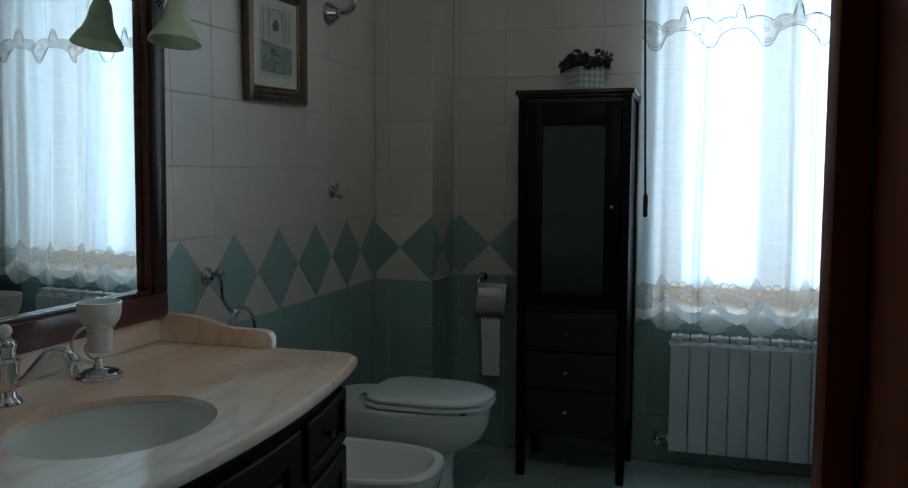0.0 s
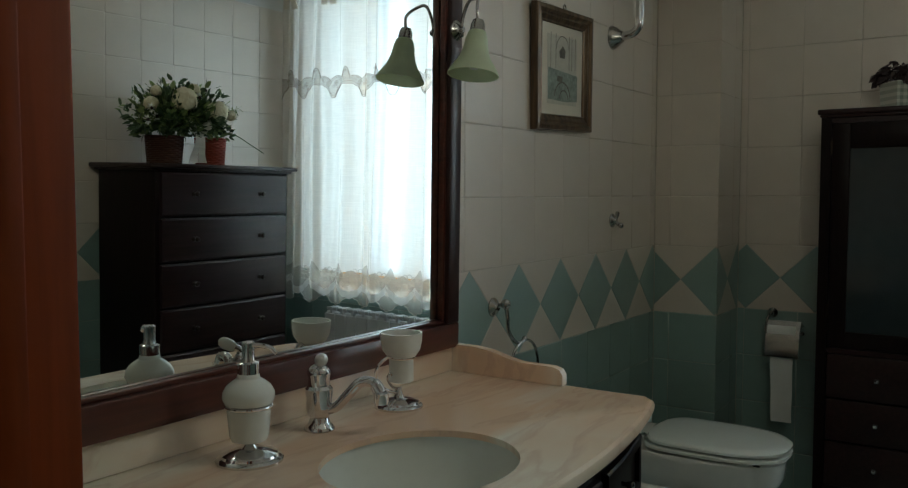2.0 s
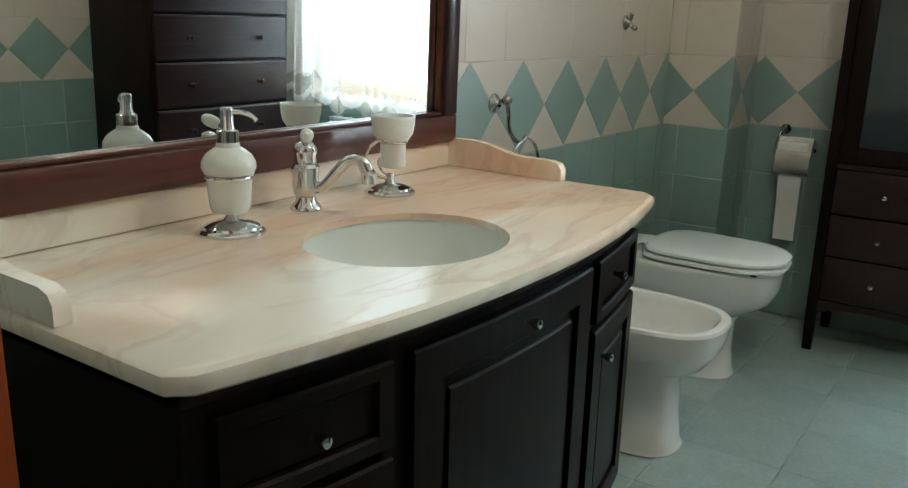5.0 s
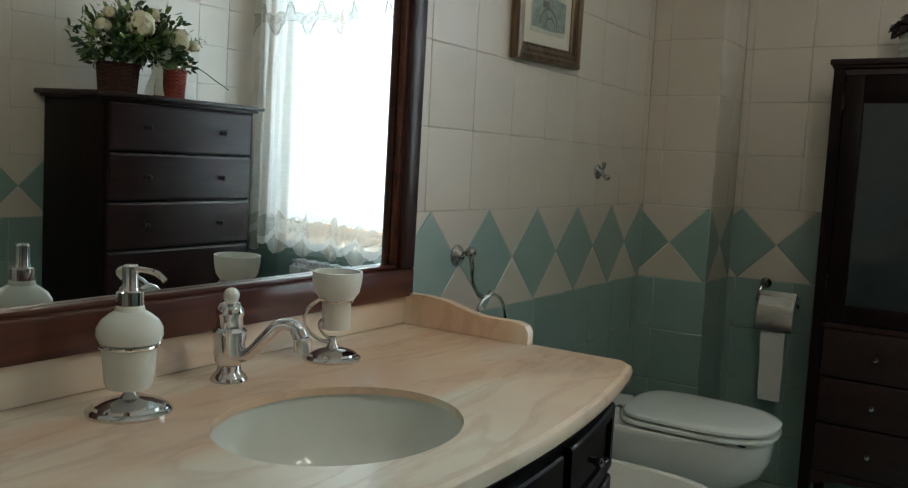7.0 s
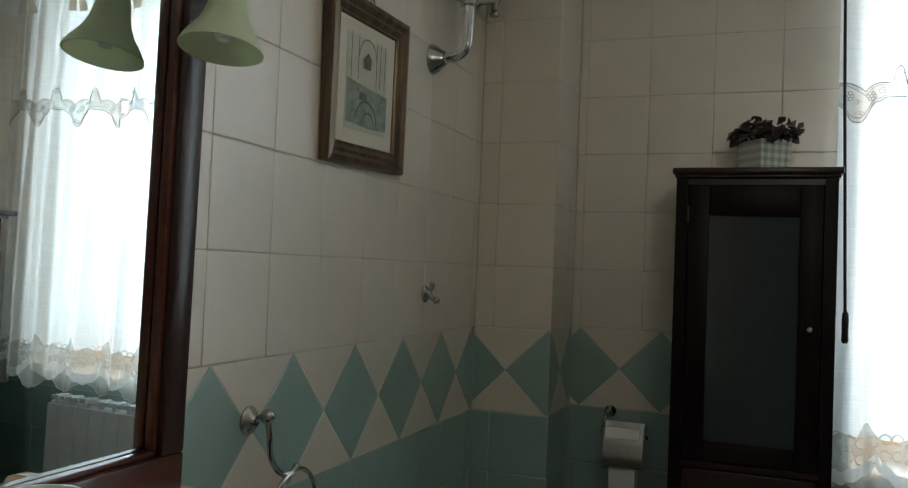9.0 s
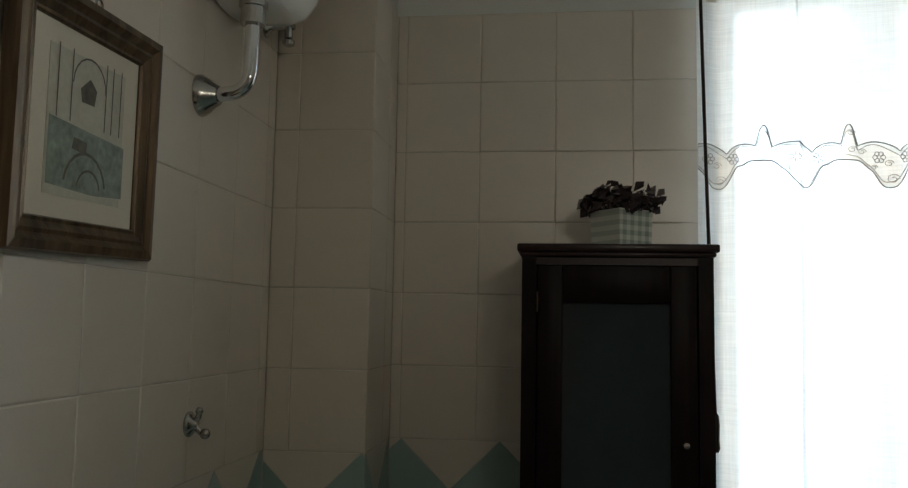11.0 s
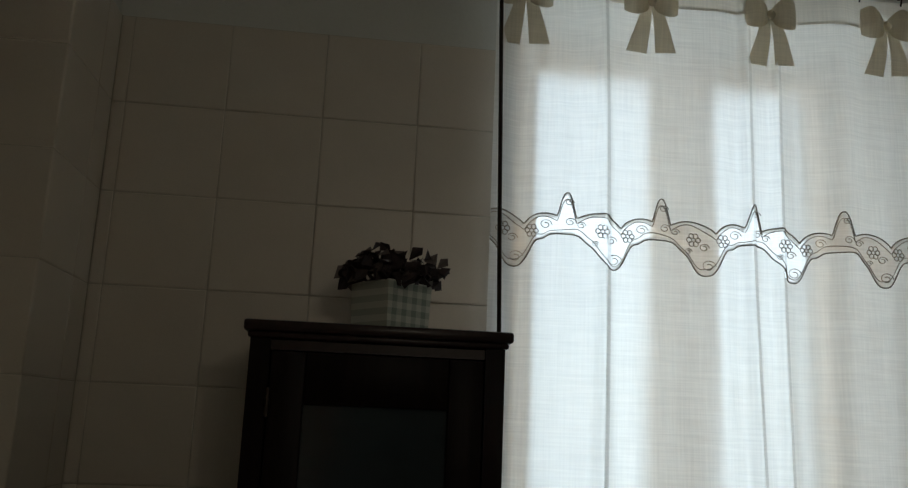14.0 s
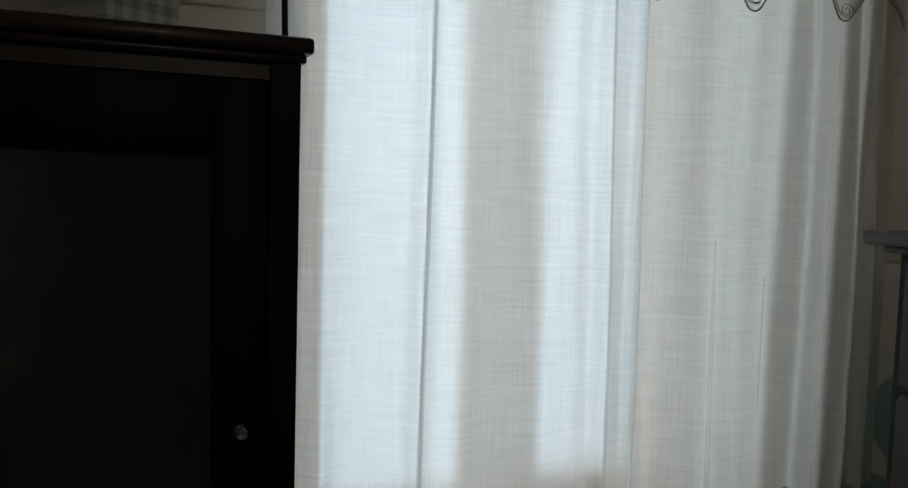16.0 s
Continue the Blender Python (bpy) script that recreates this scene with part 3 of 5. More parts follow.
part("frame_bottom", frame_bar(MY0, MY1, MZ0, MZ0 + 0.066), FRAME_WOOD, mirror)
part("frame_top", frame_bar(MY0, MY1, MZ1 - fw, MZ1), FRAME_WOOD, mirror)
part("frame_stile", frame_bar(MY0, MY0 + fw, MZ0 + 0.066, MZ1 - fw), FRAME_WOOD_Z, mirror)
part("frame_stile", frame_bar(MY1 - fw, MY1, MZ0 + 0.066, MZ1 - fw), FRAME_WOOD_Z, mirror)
for a, b, c, d in ((MY0 + fw, MY1 - fw, MZ0 + 0.066, MZ0 + 0.076), (MY0 + fw, MY1 - fw, MZ1 - fw - 0.01, MZ1 - fw), (MY0 + fw, MY0 + fw + 0.01, MZ0 + 0.076, MZ1 - fw - 0.01), (MY1 - fw - 0.01, MY1 - fw, MZ0 + 0.076, MZ1 - fw - 0.01)):
    bm = B()
    box(bm, XL + 0.010, XL + 0.028, a, b, c, d, 0.003)
    bmesh.ops.transform(bm, matrix=tilt, verts=bm.verts[:])
    part("inner_lip", bm, FRAME_WOOD, mirror)
bm = B()
box(bm, XL + 0.005, XL + 0.009, MY0 + fw - 0.005, MY1 - fw + 0.005, MZ0 + 0.06, MZ1 - fw + 0.005)
bmesh.ops.transform(bm, matrix=tilt, verts=bm.verts[:])
part("mirror_glass", bm, MIRROR, mirror, "silvered mirror glass", smooth=False)


def sconce(y, lean):
    """A wall lamp with a swan-neck arm and a bell-shaped glass shade."""
    z = 1.715
    x = XL + 0.052
    lamp = thing("wall_lamp", (x, y, z), "unlit chrome swan-neck wall lamp with a pale green glass bell shade", "wall lamp", "lamps on the mirror frame")
    bm = B()
    lathe(bm, [(0.026, 0), (0.026, 0.004), (0.018, 0.010), (0.010, 0.014), (0.007, 0.024), (0.001, 0.026)], (x - 0.004, y, z), 20, Matrix.Rotation(radians(90), 3, "Y"))
    part("backplate", bm, STEEL, lamp)
    sx, sy, sz = x + 0.082, y - 0.03 * lean, 1.712
    bm = B()
    tube(bm, curve([(x, y, z), (x + 0.012, y + 0.004, z - 0.015), (x + 0.016, y, z + 0.025), (x + 0.035, y, z + 0.068), (x + 0.062, y, z + 0.072), (x + 0.08, sy, z + 0.045), (sx, sy, sz + 0.012)]), 0.0042)
    part("arm", bm, STEEL, lamp, "chrome swan-neck arm")
    turn = 1.12 * Matrix.Rotation(radians(-10 * lean), 3, "X")
    bm = B()
    lathe(bm, [(0.004, 0.018), (0.012, 0.014), (0.016, 0.004), (0.017, -0.014), (0.013, -0.018)], (sx, sy, sz), 20, turn)
    part("cap", bm, STEEL, lamp)
    bm = B()
    prof = [(0.013, -0.008), (0.020, -0.014), (0.025, -0.03), (0.027, -0.045), (0.031, -0.062), (0.038, -0.078), (0.049, -0.094), (0.056, -0.106), (0.058, -0.112)]
    inner = [(r - 0.003, h) for r, h in reversed(prof)]
    lathe(bm, prof + inner, (sx, sy, sz), 32, turn, False, False)
    part("shade", bm, SHADE, lamp, "pale green alabaster glass bell shade")
    bm = B()
    lathe(bm, [(0.011, -0.012), (0.011, -0.05), (0.015, -0.07), (0.015, -0.086), (0.008, -0.098), (0.001, -0.1)], (sx, sy, sz), 16, turn)
    part("bulb", bm, FROSTED, lamp, "unlit white bulb")


sconce(1.585, 1)
sconce(0.39, -1)

# ---- on the worktop ----
def holder_foot(owner, x, y, r):
    bm = B()
    lathe(bm, [(r, 0.0), (r, 0.004), (r * 0.93, 0.008), (r * 0.86, 0.009), (r * 0.82, 0.013), (r * 0.55, 0.019), (r * 0.25, 0.022), (0.009, 0.03), (0.007, 0.042), (0.0005, 0.043)], (x, y, ZC + 0.0005), 36)
    return part("foot", bm, CHROME, owner, "round stepped chrome foot")


sx, sy = -1.0, 0.774
soap = thing("soap_dispenser", (sx, sy, ZC), "white porcelain soap dispenser in a chrome stand on the marble", "soap dispenser")
holder_foot(soap, sx, sy, 0.06)
bm = B()
lathe(bm, [(0.022, 0.036), (0.031, 0.038), (0.0345, 0.046), (0.037, 0.075), (0.039, 0.098)], (sx, sy, ZC), 32, None, True, True)
part("cup", bm, PORCELAIN, soap)
bm = B()
torus(bm, (sx, sy, ZC + 0.099), 0.040, 0.003)
part("ring", bm, CHROME, soap, "chrome carrying ring")
bm = B()
lathe(bm, [(0.034, 0.1), (0.042, 0.104), (0.0465, 0.114), (0.0455, 0.125), (0.039, 0.136), (0.029, 0.144), (0.021, 0.149), (0.019, 0.157)], (sx, sy, ZC), 32)
part("bottle", bm, PORCELAIN, soap, "bulging white porcelain bottle")
bm = B()
lathe(bm, [(0.019, 0.157), (0.019, 0.176), (0.013, 0.178), (0.011, 0.186), (0.011, 0.212), (0.008, 0.215), (0.0005, 0.216)], (sx, sy, ZC), 24)
part("pump", bm, CHROME, soap, "chrome pump")
bm = B()
tube(bm, curve([(sx, sy, ZC + 0.207), (sx + 0.02, sy + 0.008, ZC + 0.208), (sx + 0.04, sy + 0.016, ZC + 0.204), (sx + 0.05, sy + 0.02, ZC + 0.195)]), 0.0042)
part("nozzle", bm, CHROME, soap)
bm = B()
tube(bm, curve([(sx + 0.004, sy + 0.006, ZC + 0.036), (sx - 0.03, sy + 0.04, ZC + 0.045), (sx - 0.035, sy + 0.055, ZC + 0.075), (sx - 0.02, sy + 0.05, ZC + 0.1), (sx - 0.012, sy + 0.038, ZC + 0.099)]), 0.003)
part("scroll", bm, CHROME, soap)

gx, gy = -1.012, 1.222
tumbler = thing("tumbler_holder", (gx, gy, ZC), "white frosted glass tumbler in a scrolled chrome stand", "tumbler holder")
holder_foot(tumbler, gx, gy, 0.055)
bm = B()
tube(bm, curve([(gx, gy, ZC + 0.03), (gx - 0.01, gy - 0.03, ZC + 0.042), (gx - 0.012, gy - 0.062, ZC + 0.07), (gx - 0.004, gy - 0.068, ZC + 0.1), (gx + 0.004, gy - 0.045, ZC + 0.118), (gx + 0.006, gy - 0.026, ZC + 0.113)]), 0.0035)
part("scroll", bm, CHROME, tumbler, "chrome scroll arm")
bm = B()
tube(bm, curve([(gx, gy, ZC + 0.036), (gx - 0.004, gy - 0.02, ZC + 0.05), (gx - 0.004, gy - 0.034, ZC + 0.068), (gx, gy - 0.03, ZC + 0.08), (gx + 0.002, gy - 0.022, ZC + 0.073)]), 0.0028)
part("scroll", bm, CHROME, tumbler)
bm = B()
torus(bm, (gx + 0.008, gy, ZC + 0.113), 0.029, 0.003)
part("ring", bm, CHROME, tumbler)
bm = B()
prof = [(0.024, 0.058), (0.027, 0.06), (0.027, 0.108), (0.032, 0.116), (0.042, 0.13), (0.046, 0.15), (0.047, 0.168)]
inner = [(r - 0.004, h + (0.004 if i == len(prof) - 1 else 0)) for i, (r, h) in enumerate(reversed(prof))]
lathe(bm, prof + inner, (gx + 0.008, gy, ZC), 32)
part("tumbler", bm, FROSTED, tumbler, "bell-shaped frosted white glass")

tx, ty = -1.032, 0.988
tap = thing("basin_tap", (tx, ty, ZC), "polished chrome basin mixer tap with white ceramic inset lever", "tap")
bm = B()
lathe(bm, [(0.031, 0), (0.031, 0.004), (0.027, 0.010), (0.021, 0.016), (0.019, 0.026), (0.024, 0.034), (0.0265, 0.046), (0.0255, 0.064), (0.0275, 0.074), (0.0275, 0.084), (0.022, 0.090), (0.021, 0.106), (0.0235, 0.112), (0.0235, 0.120), (0.017, 0.130), (0.005, 0.135), (0.0005, 0.135)], (tx, ty, ZC + 0.0005), 28)
part("body", bm, CHROME, tap)
bm = B()
pts = curve([(tx + 0.012, ty + 0.004, ZC + 0.04), (tx + 0.036, ty + 0.012, ZC + 0.05), (tx + 0.062, ty + 0.02, ZC + 0.078), (tx + 0.086, ty + 0.028, ZC + 0.102), (tx + 0.112, ty + 0.036, ZC + 0.102), (tx + 0.126, ty + 0.04, ZC + 0.082)])
tube(bm, pts, 0.0105, 14, [1.0 + 0.25 * (k > len(pts) - 9) for k in range(len(pts))])
part("spout", bm, CHROME, tap, "curved chrome spout")
bm = B()
lathe(bm, [(0.014, -0.008), (0.0155, 0.0), (0.0155, 0.014), (0.012, 0.017)], (tx + 0.127, ty + 0.04, ZC + 0.07), 18)
part("aerator", bm, CHROME, tap)
LD = Vector((0.70, -0.58, 0.42)).normalized()
head_at = Vector((tx, ty, ZC + 0.124))
bm = B()
tube(bm, curve([head_at, head_at + LD * 0.012 + Vector((0, 0, 0.008)), head_at + LD * 0.026 + Vector((0, 0, 0.008))]), 0.0075, 12)
lever = part("lever", bm, CHROME, tap, "short chrome lever")
bm = B()
tube(bm, [head_at + LD * k + Vector((0, 0, 0.008)) for k in (0.022, 0.03, 0.046, 0.056, 0.06)], 0.0125, 14, [0.7, 1.0, 1.05, 0.75, 0.3])
part("grip", bm, PORCELAIN, lever, "white porcelain lever grip")

# ---- left wall fittings ----
pic = thing("framed_picture", (XL, 2.27, 1.48), "small framed print with cream mat and aged gilt wooden frame", "picture")
P0, P1, Q0, Q1 = 2.066, 2.466, 1.500, 1.890
lean_pic = Matrix.Translation((XL, 2.266, Q0)) @ Matrix.Rotation(radians(1.2), 4, "Y") @ Matrix.Rotation(radians(1.7), 4, "X") @ Matrix.Translation((-XL, -2.266, -Q0))


def mitred(bm, a0, a1, c0, c1, w, profile):
    """A frame with mitred corners and a moulded profile of (share of width, height) pairs."""
    loops = []
    for s, h in profile:
        i = w * s
        loops.append([Vector((XL + h, a0 + i, c0 + i)), Vector((XL + h, a1 - i, c0 + i)), Vector((XL + h, a1 - i, c1 - i)), Vector((XL + h, a0 + i, c1 - i))])
    rings(bm, loops, True, False, False)


bm = B()
mitred(bm, P0, P1, Q0, Q1, 0.052, [(0, 0.002), (0, 0.020), (0.06, 0.026), (0.3, 0.028), (0.42, 0.022), (0.5, 0.019), (0.62, 0.021), (0.85, 0.014), (0.95, 0.015), (1, 0.011), (1, 0.004)])
bmesh.ops.transform(bm, matrix=lean_pic, verts=bm.verts[:])
part("frame_moulding", bm, GILT, pic, smooth=False)
bm = B()
box(bm, XL + 0.003, XL + 0.008, P0 + 0.048, P1 - 0.048, Q0 + 0.048, Q1 - 0.048)
bmesh.ops.transform(bm, matrix=lean_pic, verts=bm.verts[:])
part("mat_board", bm, MAT_BOARD, pic, smooth=False)
PRINT = material("pencil_print_paper", (0.50, 0.48, 0.40), 0.8, vary=0.12, scale=14, fine=90, bump=0.0)
WASH = material("grey_green_wash", (0.24, 0.28, 0.24), 0.85, vary=0.4, scale=22, fine=80, bump=0.0)
INK = material("grey_ink", (0.13, 0.12, 0.10), 0.85, vary=0.3, scale=30, fine=90, bump=0.0)
bm = B()
box(bm, XL + 0.0084, XL + 0.0092, P0 + 0.095, P1 - 0.095, Q0 + 0.085, Q1 - 0.085)
bmesh.ops.transform(bm, matrix=lean_pic, verts=bm.verts[:])
sheet = part("print", bm, PRINT, pic, "pale pencil and wash print of an arched building", smooth=False)


def ink(name, mat, polys, h=0.0097):
    bm = B()
    for poly in polys:
        bm.faces.new([bm.verts.new((XL + h, P0 + a, Q0 + b)) for a, b in poly])
    bmesh.ops.transform(bm, matrix=lean_pic, verts=bm.verts[:])
    part(name, bm, mat, sheet, smooth=False)


def arc_band(ca, cb, r0, r1, a0, a1, n=10):
    o = [(ca + r1 * math.cos(radians(a0 + (a1 - a0) * k / n)), cb + r1 * math.sin(radians(a0 + (a1 - a0) * k / n))) for k in range(n + 1)]
    return o + [(ca + r0 * math.cos(radians(a1 - (a1 - a0) * k / n)), cb + r0 * math.sin(radians(a1 - (a1 - a0) * k / n))) for k in range(n + 1)]


ink("wash_area", WASH, [[(0.1, 0.2), (0.31, 0.185), (0.31, 0.1), (0.22, 0.095), (0.1, 0.1)]])
ink("ink_drawing", INK, [arc_band(0.2, 0.26, 0.044, 0.047, 0, 180), arc_band(0.2, 0.1, 0.055, 0.06, 10, 170), arc_band(0.21, 0.1, 0.03, 0.034, 10, 170)] +
    [[(a, 0.2), (a + 0.003, 0.2), (a + 0.003, 0.31), (a, 0.31)] for a in (0.115, 0.15, 0.245, 0.265, 0.29)] +
    [[(0.18, 0.235), (0.215, 0.235), (0.22, 0.26), (0.2, 0.275), (0.175, 0.255)], [(0.16, 0.16), (0.2, 0.155), (0.2, 0.175), (0.165, 0.178)]], 0.0101)
bm = B()
torus(bm, (XL + 0.012, (P0 + P1) / 2 + 0.01, Q1 + 0.012), 0.009, 0.002, Matrix.Rotation(radians(90), 3, "Y"), 16, 6)
part("hanging_ring", bm, STEEL, pic, "small brass hanging ring")


def rosette(bm, at, r, m):
    lathe(bm, [(r, 0), (r, 0.004), (r * 0.82, 0.009), (r * 0.5, 0.013), (r * 0.34, 0.02)], at, 20, m)


TO_X = Matrix.Rotation(radians(90), 3, "Y")
TO_NY = Matrix.Rotation(radians(90), 3, "X")
hy, hz = 2.705, 1.193
hook = thing("robe_hook", (XL, hy, hz), "small chrome robe hook on the cream tiles", "hook")
bm = B()
rosette(bm, (XL, hy, hz), 0.026, TO_X)
part("rosette", bm, STEEL, hook)
bm = B()
tube(bm, curve([(XL + 0.012, hy, hz), (XL + 0.026, hy, hz - 0.014), (XL + 0.034, hy, hz - 0.018)]), 0.007, 10)
tube(bm, curve([(XL + 0.012, hy, hz + 0.004), (XL + 0.020, hy, hz + 0.014), (XL + 0.022, hy, hz + 0.024)]), 0.006, 10)
ball(bm, (XL + 0.036, hy, hz - 0.018), 0.011)
ball(bm, (XL + 0.022, hy, hz + 0.027), 0.008)
part("peg", bm, STEEL, hook)

ry, rz = 1.85, 0.962
ring = thing("towel_ring", (XL, ry, rz), "chrome towel ring on a scrolled bracket, holding no towel", "towel ring")
bm = B()
rosette(bm, (XL, ry, rz), 0.028, TO_X)
part("rosette", bm, STEEL, ring)
bm = B()
tube(bm, curve([(XL + 0.012, ry, rz), (XL + 0.042, ry - 0.004, rz + 0.012), (XL + 0.054, ry - 0.008, rz - 0.02), (XL + 0.05, ry + 0.006, rz - 0.066), (XL + 0.052, ry + 0.036, rz - 0.1), (XL + 0.056, ry + 0.066, rz - 0.108), (XL + 0.058, ry + 0.086, rz - 0.1)]), 0.0058)
ball(bm, (XL + 0.045, ry - 0.002, rz + 0.012), 0.015)
ball(bm, (XL + 0.058, ry + 0.088, rz - 0.1), 0.0085)
part("bracket", bm, STEEL, ring)
bm = B()
torus(bm, (XL + 0.058, ry + 0.088, rz - 0.186), 0.082, 0.0046, TO_X, 40, 8)
part("ring", bm, STEEL, ring)

# high cistern with its flush pipe and stop valve
cy = 2.79
cistern = thing("high_level_cistern", (XL, cy, 2.06), "white ceramic high-level toilet cistern on the wall", "cistern")


def cistern_loop(hw, depth, z, n=40):
    out = []
    for k in range(n):
        a = 2 * math.pi * k / n
        c, s = math.cos(a), math.sin(a)
        x = XL + 0.004 + depth * (0.5 + 0.5 * math.copysign(abs(c) ** (2 / 4.0), c))
        out.append(Vector((x, cy + hw * math.copysign(abs(s) ** (2 / 4.0), s), z)))
    return out


bm = B()
rings(bm, [cistern_loop(*r) for r in ((0.07, 0.125, 2.086), (0.11, 0.138, 2.09), (0.155, 0.155, 2.112), (0.195, 0.17, 2.155), (0.225, 0.183, 2.215), (0.248, 0.195, 2.30), (0.26, 0.2, 2.42), (0.26, 0.2, 2.45))])
part("tank", bm, CERAMIC, cistern)
bm = B()
rings(bm, [cistern_loop(*r) for r in ((0.267, 0.207, 2.452), (0.269, 0.209, 2.456), (0.269, 0.209, 2.47), (0.263, 0.204, 2.478))])
part("tank_lid", bm, CERAMIC, cistern)
bm = B()
lathe(bm, [(0.026, 0), (0.026, 0.035), (0.030, 0.037), (0.030, 0.048), (0.025, 0.052), (0.025, 0.07)], (XL + 0.105, cy - 0.095, 2.018), 24)
part("coupling_nut", bm, STEEL, cistern, "chrome coupling nut")
bm = B()
fy = cy - 0.095
tube(bm, curve([(XL + 0.105, fy, 2.022), (XL + 0.105, fy, 1.945), (XL + 0.10, fy, 1.90), (XL + 0.078, fy, 1.877), (XL + 0.04, fy - 0.003, 1.870), (XL + 0.008, fy - 0.004, 1.868)]), 0.0155, 16)
part("flush_pipe", bm, CHROME, cistern, "bent chrome flush pipe")
bm = B()
lathe(bm, [(0.044, 0.0), (0.043, 0.006), (0.036, 0.018), (0.026, 0.03), (0.02, 0.04)], (XL, fy - 0.004, 1.868), 28, TO_X)
part("wall_flange", bm, STEEL, cistern, "domed chrome wall flange")
valve = thing("stop_valve", (XL, 3.055, 2.145), "small chrome stop valve beside the cistern", "valve")
bm = B()
rosette(bm, (XL, 3.055, 2.145), 0.026, TO_X)
part("rosette", bm, STEEL, valve)
bm = B()
tube(bm, [(XL + 0.012, 3.055, 2.145), (XL + 0.075, 3.055, 2.145)], 0.009)
tube(bm, [(XL + 0.06, 3.055, 2.115), (XL + 0.06, 3.055, 2.185)], 0.011)
part("valve_body", bm, STEEL, valve)
bm = B()
tube(bm, curve([(XL + 0.06, 3.055, 2.185), (XL + 0.065, 3.02, 2.215), (XL + 0.08, 2.97, 2.225)]), 0.006)
part("feed_pipe", bm, STEEL, valve)
bm = B()
lathe(bm, [(0.006, 0), (0.016, 0.004), (0.017, 0.014), (0.011, 0.019)], (XL + 0.06, 3.055, 2.093), 12)
part("handwheel", bm, STEEL, valve)

# ---- toilet and bidet ----
wc = thing("toilet", (-0.85, 2.67, 0), "white ceramic floor-standing toilet with its lid closed", "toilet")
wy = 2.67
bm = B()
rings(bm, [basin_loop(*r) for r in ((-1.02, -0.628, 0.112, wy, 0.0), (-1.02, -0.636, 0.106, wy, 0.02), (-1.02, -0.645, 0.103, wy, 0.10), (-1.03, -0.643, 0.103, wy, 0.19), (-1.05, -0.625, 0.11, wy, 0.228), (-1.09, -0.575, 0.135, wy, 0.252), (-1.12, -0.528, 0.164, wy, 0.290), (-1.135, -0.508, 0.178, wy, 0.335), (-1.148, -0.503, 0.184, wy, 0.385), (-1.148, -0.50, 0.186, wy, 0.40), (-1.148, -0.504, 0.182, wy, 0.408))])
part("bowl", bm, CERAMIC, wc)
bm = B()
rings(bm, [basin_loop(*r) for r in ((-0.965, -0.496, 0.174, wy, 0.4125), (-0.967, -0.486, 0.182, wy, 0.416), (-0.967, -0.486, 0.182, wy, 0.425), (-0.965, -0.494, 0.176, wy, 0.429))])
part("seat", bm, PORCELAIN, wc)
bm = B()
rings(bm, [basin_loop(*r) for r in ((-0.952, -0.498, 0.172, wy, 0.4335), (-0.956, -0.487, 0.181, wy, 0.437), (-0.956, -0.487, 0.181, wy, 0.446), (-0.952, -0.498, 0.174, wy, 0.453), (-0.932, -0.53, 0.149, wy, 0.457))])
part("lid", bm, PORCELAIN, wc, "closed white toilet lid")
for s in (-0.075, 0.075):
    bm = B()
    tube(bm, [(-0.975, wy + s - 0.015, 0.425), (-0.975, wy + s + 0.015, 0.425)], 0.012)
    box(bm, -0.985, -0.966, wy + s - 0.01, wy + s + 0.01, 0.404, 0.425, 0.002)
    part("hinge", bm, CHROME, wc)
for s in (-1, 1):
    bm = B()
    ball(bm, (-0.56, wy + s * 0.145, 0.411), 0.008, (1.6, 1, 0.35))
    part("buffer", bm, BLACK, wc)

bd = thing("bidet", (-0.85, 2.03, 0), "white ceramic floor-standing bidet beside the vanity", "bidet")
by = 2.03
bm = B()
loops = [basin_loop(*r, 36, 4.2) for r in ((-1.02, -0.585, 0.122, by, 0.0), (-1.02, -0.594, 0.114, by, 0.02), (-1.02, -0.604, 0.108, by, 0.10), (-1.03, -0.605, 0.108, by, 0.21), (-1.07, -0.588, 0.122, by, 0.242), (-1.12, -0.535, 0.155, by, 0.268), (-1.14, -0.50, 0.174, by, 0.32), (-1.145, -0.49, 0.18, by, 0.36), (-1.148, -0.485, 0.184, by, 0.39), (-1.148, -0.489, 0.18, by, 0.398), (-1.145, -0.50, 0.17, by, 0.40),
                                        (-1.03, -0.515, 0.155, by, 0.397), (-1.02, -0.53, 0.145, by, 0.38), (-1.0, -0.56, 0.125, by, 0.32), (-0.95, -0.62, 0.09, by, 0.275), (-0.88, -0.70, 0.04, by, 0.265))]
rings(bm, loops)
part("bowl", bm, CERAMIC, bd)
bm = B()
lathe(bm, [(0.024, 0.4), (0.022, 0.41), (0.017, 0.425), (0.017, 0.46), (0.02, 0.475), (0.001, 0.485)], (-1.075, by, 0), 20)
tube(bm, curve([(-1.075, by, 0.435), (-1.03, by, 0.45), (-0.985, by, 0.44), (-0.975, by, 0.425)]), 0.009)
part("tap", bm, CHROME, bd, "chrome bidet tap")

